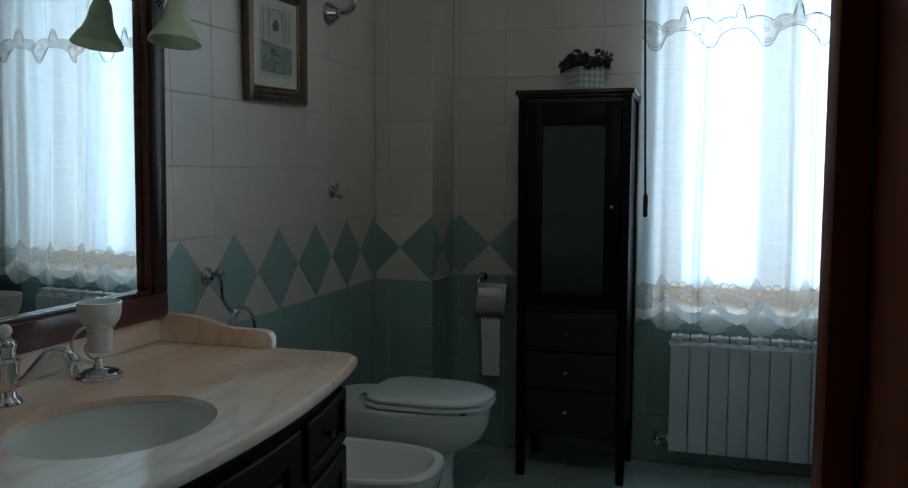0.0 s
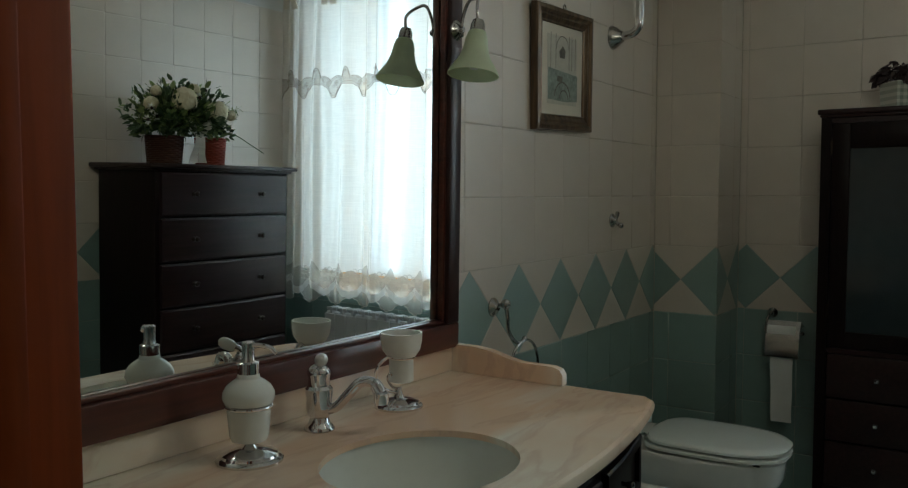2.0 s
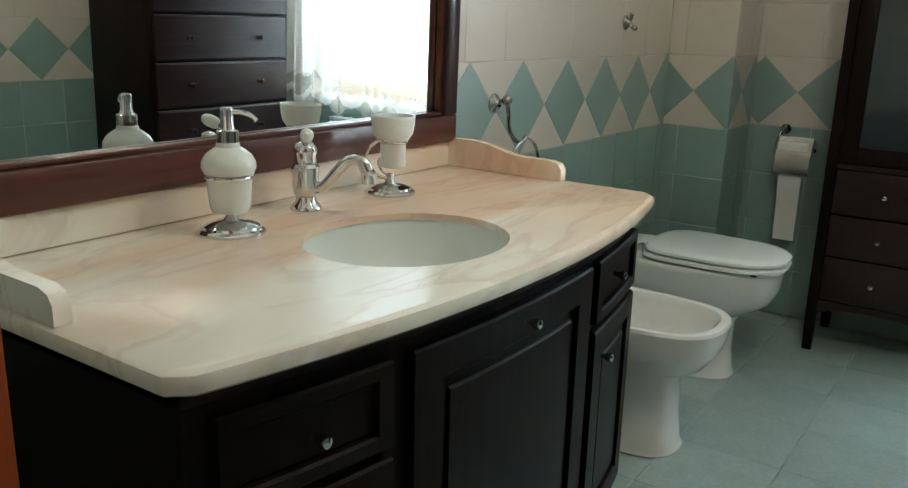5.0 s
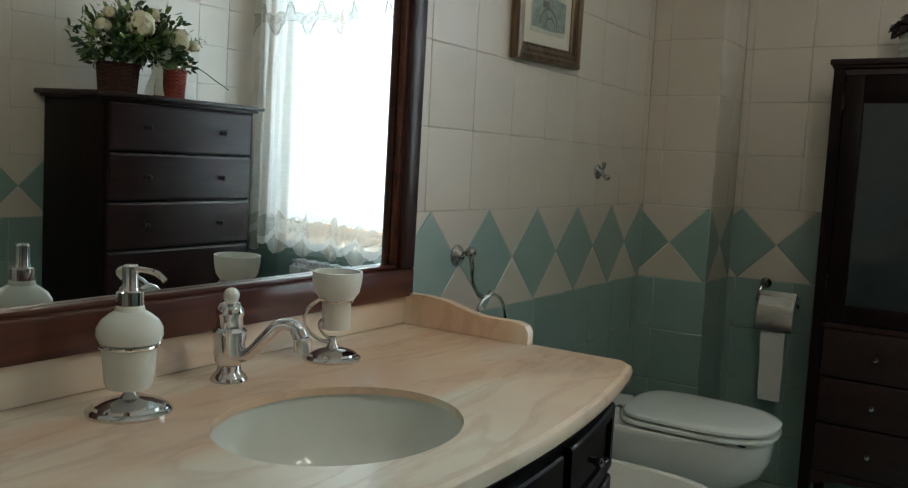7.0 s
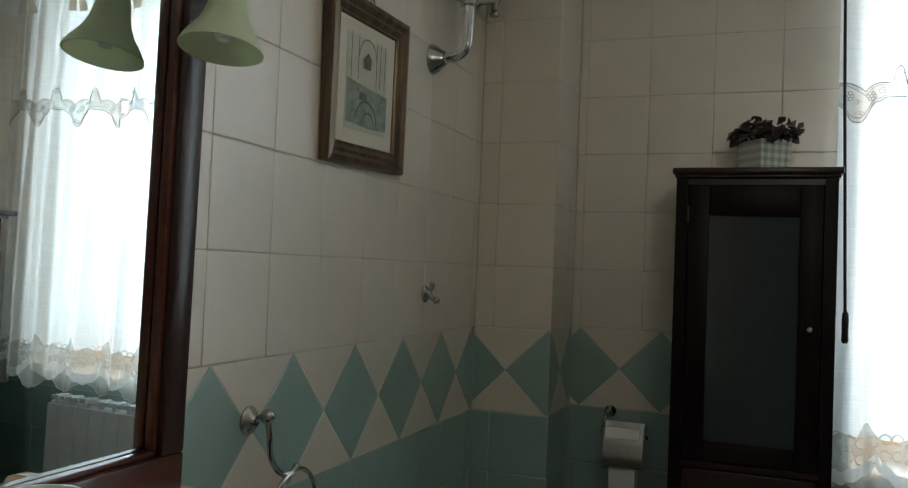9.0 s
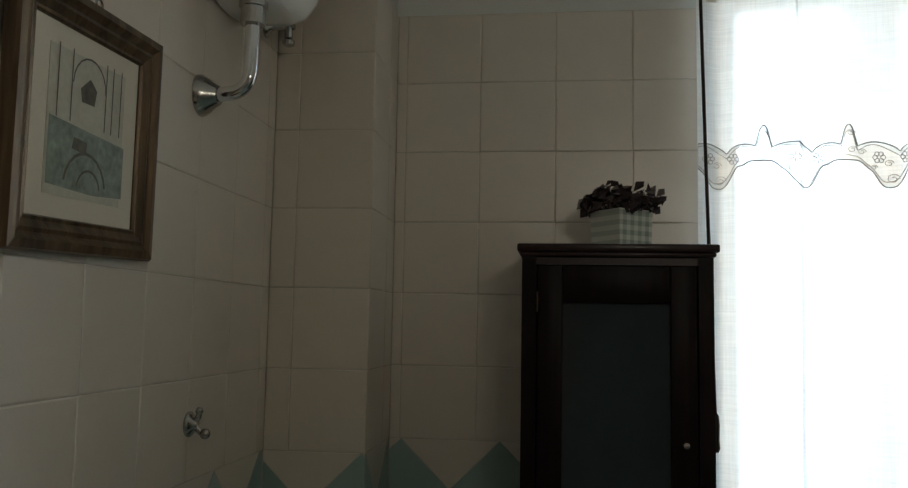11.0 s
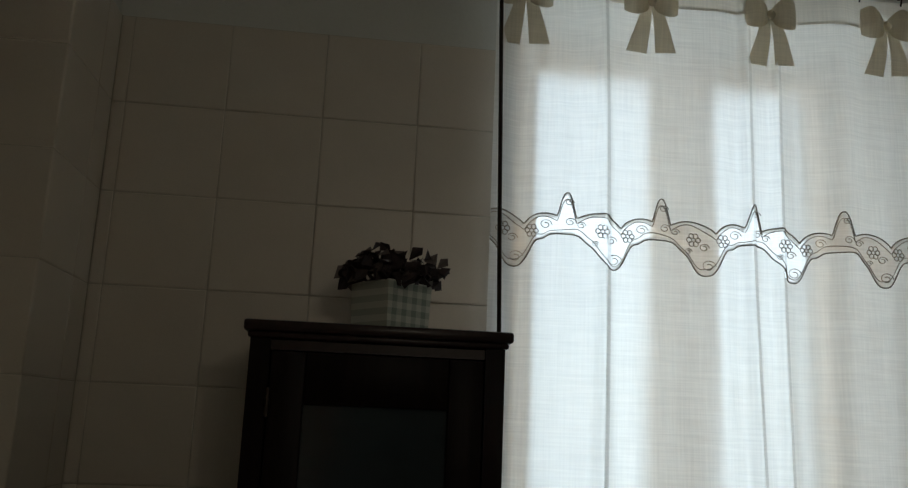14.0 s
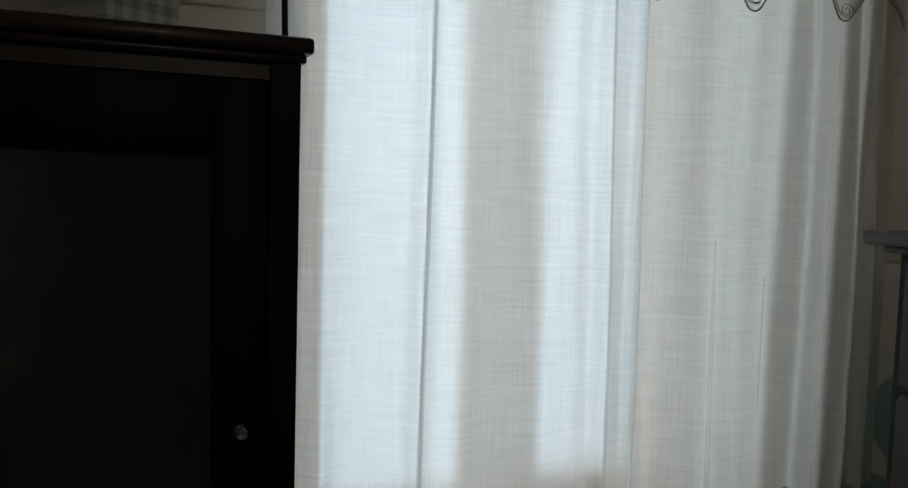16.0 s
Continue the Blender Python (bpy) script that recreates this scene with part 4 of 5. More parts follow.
# ---- far wall: roll holder, tall cabinet, planter ----
px = -0.682
roll = thing("toilet_roll_holder", (px, YF, 0.68), "chrome toilet roll holder with a hanging strip of paper", "roll holder")
bm = B()
rosette(bm, (px - 0.055, YF, 0.79), 0.022, TO_NY)
tube(bm, curve([(px - 0.055, YF - 0.012, 0.79), (px - 0.055, YF - 0.04, 0.793), (px - 0.062, YF - 0.06, 0.77), (px - 0.07, YF - 0.065, 0.725)]), 0.0055)
part("bracket", bm, STEEL, roll)
bm = B()
prof = [(YF - 0.010, 0.742), (YF - 0.04, 0.752), (YF - 0.075, 0.77), (YF - 0.105, 0.722), (YF - 0.118, 0.69), (YF - 0.122, 0.625), (YF - 0.120, 0.625), (YF - 0.116, 0.69), (YF - 0.103, 0.72), (YF - 0.074, 0.742), (YF - 0.04, 0.749), (YF - 0.010, 0.739)]
rings(bm, [[Vector((x, y, z)) for y, z in prof] for x in (px - 0.056, px + 0.076)])
part("cover", bm, STEEL, roll, "curved chrome cover flap")
bm = B()
tube(bm, [(px - 0.07, YF - 0.065, 0.72), (px + 0.075, YF - 0.065, 0.72)], 0.006)
ball(bm, (px + 0.078, YF - 0.065, 0.72), 0.009)
part("spindle", bm, STEEL, roll)
bm = B()
tube(bm, [(px - 0.052, YF - 0.065, 0.715), (px + 0.06, YF - 0.065, 0.715)], 0.042, 28)
part("paper_roll", bm, PAPER, roll)
bm = B()
loops = []
for k in range(15):
    z = 0.70 - 0.35 * k / 14
    y = YF - 0.106 + 0.012 * (k / 14) + 0.003 * math.sin(k * 0.9)
    loops.append([Vector((px - 0.038 + 0.006 * k / 14, y, z)), Vector((px + 0.052 - 0.004 * k / 14, y + 0.002, z)), Vector((px + 0.052 - 0.004 * k / 14, y + 0.0032, z)), Vector((px - 0.038 + 0.006 * k / 14, y + 0.0012, z))])
rings(bm, loops)
part("paper_strip", bm, PAPER, roll, "hanging strip of white paper")

CX0, CX1, CY0, CZ = -0.497, -0.046, 3.095, 1.571
cab = thing("tall_cabinet", (-0.266, 3.27, 0), "tall narrow dark mahogany cabinet with a glazed door and three drawers", "cabinet")
for x in (CX0, CX1 - 0.035):
    for y in (CY0, YF - 0.045):
        bm = B()
        lo, hi = (0.006, 0.0) if x == CX0 else (0.0, 0.006)
        rings(bm, [[Vector((x + a * 0.5, y + 0.003, 0)), Vector((x + 0.035 - b * 0.5, y + 0.003, 0)), Vector((x + 0.035 - b * 0.5, y + 0.03, 0)), Vector((x + a * 0.5, y + 0.03, 0))] if z == 0 else
                   [Vector((x, y, z)), Vector((x + 0.035, y, z)), Vector((x + 0.035, y + 0.035, z)), Vector((x, y + 0.035, z))] for z, a, b in ((0, lo, hi), (0.16, 0, 0), (CZ, 0, 0))])
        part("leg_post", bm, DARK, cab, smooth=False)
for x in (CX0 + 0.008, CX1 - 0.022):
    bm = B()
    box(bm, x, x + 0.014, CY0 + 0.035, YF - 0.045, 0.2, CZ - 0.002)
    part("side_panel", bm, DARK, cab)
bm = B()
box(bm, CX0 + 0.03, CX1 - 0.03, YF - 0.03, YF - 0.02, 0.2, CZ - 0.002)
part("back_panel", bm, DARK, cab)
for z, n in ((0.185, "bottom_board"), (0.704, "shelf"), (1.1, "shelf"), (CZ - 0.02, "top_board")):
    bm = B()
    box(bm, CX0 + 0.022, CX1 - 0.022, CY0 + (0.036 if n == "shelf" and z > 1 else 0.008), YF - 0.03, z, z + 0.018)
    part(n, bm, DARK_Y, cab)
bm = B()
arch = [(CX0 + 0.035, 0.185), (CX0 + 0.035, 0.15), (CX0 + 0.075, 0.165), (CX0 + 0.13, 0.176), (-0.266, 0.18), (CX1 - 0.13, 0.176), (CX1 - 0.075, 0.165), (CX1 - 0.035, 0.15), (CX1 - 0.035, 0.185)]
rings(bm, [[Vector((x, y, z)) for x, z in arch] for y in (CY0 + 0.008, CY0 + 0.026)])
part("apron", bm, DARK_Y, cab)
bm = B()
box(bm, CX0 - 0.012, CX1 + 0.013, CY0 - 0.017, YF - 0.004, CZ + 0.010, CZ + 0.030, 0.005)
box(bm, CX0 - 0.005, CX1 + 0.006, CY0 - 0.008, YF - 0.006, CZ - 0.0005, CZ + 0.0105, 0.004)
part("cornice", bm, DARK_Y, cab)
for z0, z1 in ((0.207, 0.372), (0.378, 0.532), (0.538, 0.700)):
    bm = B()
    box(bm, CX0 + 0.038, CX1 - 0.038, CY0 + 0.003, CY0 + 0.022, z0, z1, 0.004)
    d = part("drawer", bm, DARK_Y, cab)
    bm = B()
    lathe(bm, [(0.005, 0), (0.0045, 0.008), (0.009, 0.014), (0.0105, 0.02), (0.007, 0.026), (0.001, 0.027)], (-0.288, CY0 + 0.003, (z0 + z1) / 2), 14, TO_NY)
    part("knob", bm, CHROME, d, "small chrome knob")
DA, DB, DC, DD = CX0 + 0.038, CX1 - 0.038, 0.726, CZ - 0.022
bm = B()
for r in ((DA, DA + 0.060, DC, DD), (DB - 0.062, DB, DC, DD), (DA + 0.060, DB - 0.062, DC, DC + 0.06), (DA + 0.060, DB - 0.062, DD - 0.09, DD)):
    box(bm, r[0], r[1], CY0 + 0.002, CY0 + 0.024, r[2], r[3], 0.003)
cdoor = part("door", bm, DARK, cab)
bm = B()
box(bm, DA + 0.058, DB - 0.06, CY0 + 0.012, CY0 + 0.016, DC + 0.058, DD - 0.088)
part("glass_pane", bm, SMOKED, cdoor, "dark glass pane", smooth=False)
bm = B()
lathe(bm, [(0.005, 0), (0.0045, 0.008), (0.009, 0.014), (0.0105, 0.02), (0.007, 0.026), (0.001, 0.027)], (-0.114, CY0 + 0.002, 1.134), 14, TO_NY)
part("knob", bm, CHROME, cdoor, "small chrome knob")
for z in (0.86, 1.46):
    bm = B()
    tube(bm, [(DA - 0.001, CY0 - 0.001, z - 0.025), (DA - 0.001, CY0 - 0.001, z + 0.025)], 0.005)
    part("hinge", bm, BRONZE, cdoor)

planter = thing("fabric_planter", (-0.25, 3.24, CZ + 0.03), "small green gingham cloth planter box with dried dark flowers", "planter")
PM = Matrix.Translation((-0.25, 3.24, CZ + 0.0305)) @ Matrix.Rotation(radians(38), 4, "Z")
bm = B()
hw = 0.056
outer = [(-hw, -hw), (hw, -hw), (hw, hw), (-hw, hw)]
loops = [[Vector((a * k, b * k, z)) for a, b in outer] for k, z in ((0.92, 0.0), (0.95, 0.004), (1.0, 0.096), (0.96, 0.098), (0.93, 0.092), (0.9, 0.07))]
rings(bm, loops)
pot = part("pot", bm, GINGHAM, planter, smooth=False)
pot.matrix_parent_inverse = planter.matrix_basis.inverted() @ PM
rng = random.Random(5)
bm = B()
bm2 = B()
for k in range(240):
    a, r = rng.uniform(0, 6.283), 0.105 * math.sqrt(rng.random())
    h = 0.004 + 0.078 * (1 - (r / 0.125) ** 4) * rng.random() ** 0.75 * (0.78 + 0.3 * math.sin(3 * a + 1) * r / 0.1)
    c = Vector((-0.25 + r * math.cos(a) * 1.0, 3.24 + r * math.sin(a) * 0.8, CZ + 0.122 + h))
    n = Vector((rng.gauss(0, 1), rng.gauss(0, 1), rng.gauss(0.3, 1))).normalized()
    u = n.orthogonal().normalized()
    w = n.cross(u)
    s = rng.uniform(0.012, 0.027)
    tgt = bm2 if rng.random() < 0.22 else bm
    vs = [tgt.verts.new(c + p) for p in (u * s, u * 0.4 * s + w * 0.6 * s + n * 0.3 * s, -u * s * 0.8 + n * 0.1 * s, u * 0.3 * s - w * 0.6 * s + n * 0.35 * s)]
    tgt.faces.new((vs[0], vs[1], vs[2], vs[3]))
for k in range(26):
    a, r = rng.uniform(0, 6.283), rng.uniform(0.02, 0.09)
    tube(bm, [(-0.25 + 0.02 * math.cos(a), 3.24 + 0.02 * math.sin(a), CZ + 0.10), (-0.25 + r * math.cos(a), 3.24 + 0.8 * r * math.sin(a), CZ + 0.15 + rng.uniform(0, 0.03))], 0.0016, 5)
tagged(part("dried_foliage", bm, DRIED, planter, "dark dried flower heads", smooth=False), kind="stuff")
part("pale_petals", bm2, DRIED_PALE, planter, smooth=False)

# ---- radiator ----
rad = thing("radiator", (0.51, 3.40, 0.08), "white ten-section aluminium radiator under the window", "radiator")
for k in range(10):
    x0 = 0.112 + 0.08 * k
    bm = B()
    box(bm, x0 + 0.0015, x0 + 0.0785, YF - 0.108, YF - 0.096, 0.085, 0.548, 0.004)
    box(bm, x0 + 0.03, x0 + 0.05, YF - 0.0965, YF - 0.03, 0.09, 0.585, 0.003)
    box(bm, x0 + 0.006, x0 + 0.074, YF - 0.04, YF - 0.028, 0.09, 0.575, 0.003)
    for t in range(3):
        y = YF - 0.092 + 0.022 * t
        box(bm, x0 + 0.004, x0 + 0.076, y, y + 0.010, 0.565, 0.583, 0.003)
    part("section", bm, ENAMEL, rad)
for z in (0.13, 0.54):
    bm = B()
    tube(bm, [(0.105, YF - 0.065, z), (0.92, YF - 0.065, z)], 0.016, 12)
    part("manifold", bm, ENAMEL, rad)
bm = B()
tube(bm, curve([(0.105, YF - 0.065, 0.13), (0.075, YF - 0.065, 0.13), (0.06, YF - 0.06, 0.13), (0.055, YF - 0.002, 0.13)]), 0.009)
lathe(bm, [(0.014, 0), (0.018, 0.006), (0.018, 0.03), (0.012, 0.036)], (0.068, YF - 0.1, 0.13), 14, TO_NY)
part("valve", bm, STEEL, rad, "chrome radiator valve")

# ---- curtain ----
K0, K1 = -0.035, 1.315
CURTAIN_Y = 3.385


def fold(x, z):
    """The y of the hanging cloth: soft unequal folds, deeper towards the hem."""
    low = 0.55 + 0.45 * max(0.0, min(1.0, (2.45 - z) / 1.2))
    y = 0.012 * math.sin(x * 21.0 + 0.6 * math.sin(x * 7.0)) + 0.010 * math.sin(x * 9.3 + 1.3) + 0.006 * math.sin(x * 47 + 2 * math.sin(x * 5) + 0.5 * math.sin(z * 2.3)) + 0.0025 * math.sin(x * 83 + 1.4 * math.sin(z * 3.1 + x * 4))
    for c, w, d in ((0.216, 0.013, 0.028), (0.574, 0.013, 0.024), (0.40, 0.03, 0.010), (0.12, 0.03, 0.008), (0.80, 0.04, 0.010), (0.650, 0.011, 0.022), (1.02, 0.02, 0.03), (1.16, 0.018, 0.03), (1.25, 0.015, 0.03), (0.06, 0.02, 0.016)):
        q = (x - c - 0.006 * math.sin(z * 3 + c * 9)) / w
        y -= d * math.exp(-q * q)
    return CURTAIN_Y + y * low


def sheet_strip(bm, x0, x1, low, high, off=0.0, nx=180, nz=12):
    """A strip of cloth between two edge lines, following the folds."""
    grid = []
    for i in range(nx + 1):
        x = x0 + (x1 - x0) * i / nx
        a, b = low(x), high(x)
        grid.append([bm.verts.new((x, fold(x, a + (b - a) * j / nz) - off, a + (b - a) * j / nz)) for j in range(nz + 1)])
    for i in range(nx):
        for j in range(nz):
            bm.faces.new((grid[i][j], grid[i + 1][j], grid[i + 1][j + 1], grid[i][j + 1]))
    return bm


curtain = thing("curtain", (0.64, CURTAIN_Y, 0.60), "ivory linen curtain with lace borders and small bows", "curtain")
bm = B()
sheet_strip(bm, K0, K1, lambda x: 2.430, lambda x: 2.507, 0.003, 220, 4)
part("heading_band", bm, CLOTH_HEM, curtain)

PER, EAR = 0.2187, 0.140


def scallop(x):
    """Where x lies within its scallop, 0 to 1 from one ear to the next."""
    return ((x - EAR) / PER) % 1.0


def lace_low(x):
    u = scallop(x)
    return 1.857 - 0.076 * math.exp(-abs((u - 0.45) / 0.19) ** 3) - 0.014 * math.exp(-((u - 0.2) / 0.07) ** 2) - 0.010 * math.exp(-((u - 0.74) / 0.06) ** 2)


def lace_high(x):
    u = scallop(x)
    arc = math.sin(math.pi * u / 0.56) if u < 0.56 else math.sin(math.pi * (u - 0.56) / 0.44)
    side = u if u < 0.5 else u - 1.0
    ear = 0.079 * math.exp(-abs(side / (0.085 if side > 0 else 0.10)) ** 2.6)
    return 1.874 + max(0.030 * max(arc, 0.0) ** 0.6, ear)


for low, high, rows in ((lambda x: 0.79, lambda x: lace_low(x) + 0.006, 50), (lambda x: lace_high(x) - 0.006, lambda x: 2.436, 26)):
    bm = B()
    sheet_strip(bm, K0, K1, low, high, 0.0, 420, rows)
    part("cloth_panel", bm, CLOTH, curtain)
bm = B()
sheet_strip(bm, K0, K1, lace_low, lace_high, 0.003, 420, 6)
band = part("lace_band", bm, SATIN, curtain, "scalloped sheer white organza applique band")


def cord(edge, name, r=0.0017, off=0.007, x0=K0, x1=K1, n=420):
    bm = B()
    tube(bm, [(x, fold(x, edge(x)) - off, edge(x)) for x in (x0 + (x1 - x0) * i / n for i in range(n + 1))], r, 5)
    return part(name, bm, CORD, band, "grey stitched cord")


cord(lace_low, "edge_cord")
cord(lace_high, "edge_cord")
cord(lambda x: lace_high(x) - 0.011 - 0.004 * math.sin(x * 57), "inner_cord", 0.0011)
cord(lambda x: lace_low(x) + 0.012 + 0.004 * math.sin(x * 43), "inner_cord", 0.0011)
k = -1
while EAR + PER * k < K1:
    for du, dz, r in ((0.33, 1.862, 0.0165), (0.63, 1.861, 0.0155)):
        x = EAR + PER * (k + du)
        if not K0 + 0.02 < x < K1 - 0.02:
            continue
        bm = B()
        for j in range(6):
            a = j * math.pi / 3
            torus(bm, (x + r * 0.62 * math.cos(a), fold(x, dz) - 0.0075, dz + r * 0.62 * math.sin(a)), r * 0.36, 0.0011, TO_NY, 10, 4)
        torus(bm, (x, fold(x, dz) - 0.0075, dz), r * 0.3, 0.0011, TO_NY, 10, 4)
        part("stitched_flower", bm, CORD, band)
    for du, dz, q in ((0.48, 1.803, 0.018), (0.02, 1.93, 0.011), (0.44, 1.845, 0.013), (0.78, 1.878, 0.015), (0.14, 1.878, 0.011), (0.03, 1.885, 0.013), (0.27, 1.835, 0.009)):
        x = EAR + PER * (k + du)
        if not K0 + 0.025 < x < K1 - 0.025:
            continue
        bm = B()
        tube(bm, [(x + q * math.cos(t) * (1 - t / 12), fold(x, dz) - 0.0075, dz + 0.8 * q * math.sin(t) * (1 - t / 12)) for t in (0.5 * w for w in range(18))], 0.0011, 4)
        part("stitched_scroll", bm, CORD, band)
    k += 1


def hem_low(x):
    u = ((x + 0.0) / 0.19) % 1.0
    return 0.665 - 0.062 * abs(math.sin(math.pi * u)) ** 1.2 - 0.008 * abs(math.sin(5 * math.pi * u))


def hem_high(x):
    u = ((x + 0.03) / 0.19) % 1.0
    return 0.79 + 0.012 * math.sin(2 * math.pi * u * 2) + 0.05 * math.exp(-((u - 0.5) / 0.1) ** 2)


bm = B()
sheet_strip(bm, K0, K1, hem_low, hem_high, 0.004, 420, 10)
hem = part("lace_hem", bm, LACE, curtain, "deep scalloped cream lace hem")
bm = B()
sheet_strip(bm, K0, K1, lambda x: hem_low(x + 0.095) + 0.042, lambda x: hem_low(x + 0.095) + 0.084, 0.008, 420, 2)
part("satin_wave", bm, RIBBON_WHITE, hem, "wavy satin ribbon on the lace")
bm = B()
tube(bm, [(x, fold(x, hem_low(x)) - 0.005, hem_low(x)) for x in (K0 + (K1 - K0) * i / 420 for i in range(421))], 0.002, 5)
part("hem_cord", bm, CLOTH_HEM, hem)
for row in range(2):
    bm = B()
    x = K0 + 0.02
    while x < K1 - 0.02:
        zz = 0.735 + 0.05 * row - 0.012 * math.sin(x * 33)
        torus(bm, (x, fold(x, zz) - 0.0065, zz), 0.016, 0.0022, TO_NY, 12, 4)
        x += 0.034
    tagged(part("eyelet_embroidery", bm, SATIN, hem), kind="stuff")


def bow_knot(x, z):
    y = fold(x, z) - 0.014
    bm = B()
    for s in (-1, 1):
        loop = []
        for i in range(9):
            t = i / 8
            w = 0.007 + 0.036 * math.sin(math.pi * (0.12 + 0.62 * t)) ** 1.0
            cx = x + s * (0.006 + 0.060 * t)
            loop.append([Vector((cx, y - 0.012 * math.sin(math.pi * t), z + 0.006 * t + w)), Vector((cx, y - 0.016 * math.sin(math.pi * t) - 0.004, z + 0.006 * t)), Vector((cx, y - 0.012 * math.sin(math.pi * t), z + 0.006 * t - w)), Vector((cx, y + 0.004, z + 0.006 * t))])
        rings(bm, loop)
    b = part("bow", bm, RIBBON, curtain, "tied ivory ribbon bow")
    for s in (-1, 1):
        bm = B()
        loop = []
        for i in range(7):
            t = i / 6
            cx = x + s * (0.010 + 0.026 * t)
            w = 0.011 + 0.014 * t
            yy = y - 0.006 * math.sin(t * 4)
            zz = z - 0.008 - 0.118 * t
            loop.append([Vector((cx - w, yy, zz)), Vector((cx + w, yy, zz + 0.004 * s)), Vector((cx + w, yy + 0.0015, zz + 0.004 * s)), Vector((cx - w, yy + 0.0015, zz))])
        rings(bm, loop)
        part("bow_tail", bm, RIBBON, b)
    bm = B()
    ball(bm, (x, y - 0.006, z), 0.011, (1, 0.8, 1.1), 10, 7)
    part("knot", bm, RIBBON, b)


for k in range(5):
    bow_knot(0.033 + 0.301 * k, 2.434)

rod = thing("curtain_rod", (0.6, 3.36, 2.55), "dark bronze curtain rod with rings and a ball finial", "curtain rod")
RY, RZ = 3.372, 2.547
bm = B()
tube(bm, [(-0.10, RY, RZ), (XR - 0.005, RY, RZ)], 0.0125, 16)
part("pole", bm, BRONZE, rod)
bm = B()
lathe(bm, [(0.0125, 0), (0.017, 0.003), (0.017, 0.01), (0.011, 0.015), (0.02, 0.026), (0.024, 0.04), (0.02, 0.054), (0.008, 0.062), (0.001, 0.063)], (-0.098, RY, RZ), 20, Matrix.Rotation(radians(-90), 3, "Y"))
part("finial", bm, BRONZE, rod, "turned ball finial")
for x in (-0.07, 1.2):
    bm = B()
    tube(bm, [(x, YF, RZ - 0.045), (x, RY + 0.01, RZ - 0.045), (x, RY, RZ - 0.012)], 0.008)
    ball(bm, (x, RY - 0.006, RZ - 0.048), 0.022)
    part("bracket", bm, BRONZE, rod)
x = -0.01
while x < K1:
    bm = B()
    torus(bm, (x, RY, RZ - 0.009), 0.0225, 0.0032, TO_X, 20, 6)
    tube(bm, [(x, RY, RZ - 0.032), (x, RY + 0.006, RZ - 0.05)], 0.002, 5)
    part("ring", bm, BRONZE, rod)
    x += 0.1105
bm = B()
tube(bm, [(-0.032, RY - 0.016, RZ - 0.012), (-0.021, RY - 0.03, 1.9), (-0.004, RY - 0.035, 1.18)], 0.0048, 8)
wand = part("draw_wand", bm, BRONZE, rod, "thin dark curtain draw wand")
bm = B()
lathe(bm, [(0.004, 0.10), (0.009, 0.092), (0.0105, 0.07), (0.0095, 0.03), (0.011, 0.008), (0.007, 0.0)], (-0.003, RY - 0.035, 1.085), 14)
part("grip", bm, BRONZE, wand)

# ---- pendant lamp ----
GLOW = bpy.data.materials.new("lit_bulb_glass")
GLOW.use_nodes = True
_p = GLOW.node_tree.nodes["Principled BSDF"]
_p.inputs["Base Color"].default_value = (0.9, 0.88, 0.8, 1)
_p.inputs["Emission Color"].default_value, _p.inputs["Emission Strength"].default_value = (1.0, 0.9, 0.75, 1), 6.0
pendant = thing("pendant_lamp", (LAMP_X, LAMP_Y, H), "lit three-light chrome pendant lamp hanging from the ceiling", "pendant lamp")
bm = B()
lathe(bm, [(0.06, 0.0), (0.058, -0.012), (0.04, -0.028), (0.012, -0.036)], (LAMP_X, LAMP_Y, H), 28)
part("canopy", bm, STEEL, pendant)
bm = B()
tube(bm, [(LAMP_X, LAMP_Y, H - 0.03), (LAMP_X, LAMP_Y, LAMP_Z + 0.2)], 0.006)
part("stem", bm, STEEL, pendant)
bm = B()
lathe(bm, [(0.006, 0.22), (0.02, 0.2), (0.026, 0.18), (0.018, 0.15), (0.024, 0.13), (0.012, 0.11), (0.001, 0.1)], (LAMP_X, LAMP_Y, LAMP_Z), 20)
part("hub", bm, STEEL, pendant)
for k in range(3):
    a = radians(205 + 120 * k)
    c, d = math.cos(a), math.sin(a)
    at = lambda r, z: (LAMP_X + r * c, LAMP_Y + r * d, LAMP_Z + z)
    bm = B()
    tube(bm, curve([at(0.015, 0.15), at(0.06, 0.19), at(0.11, 0.18), at(0.13, 0.13)]), 0.005)
    arm = part("arm", bm, STEEL, pendant)
    bm = B()
    lathe(bm, [(0.004, 0.135), (0.018, 0.128), (0.02, 0.10), (0.016, 0.096)], at(0.13, 0), 18)
    part("cap", bm, STEEL, arm)
    bm = B()
    ball(bm, at(0.13, 0.045), 0.05, (1, 1, 1.05), 20, 14)
    globe = part("globe", bm, GLOW, arm, "lit white glass globe")
    globe.visible_shadow = False

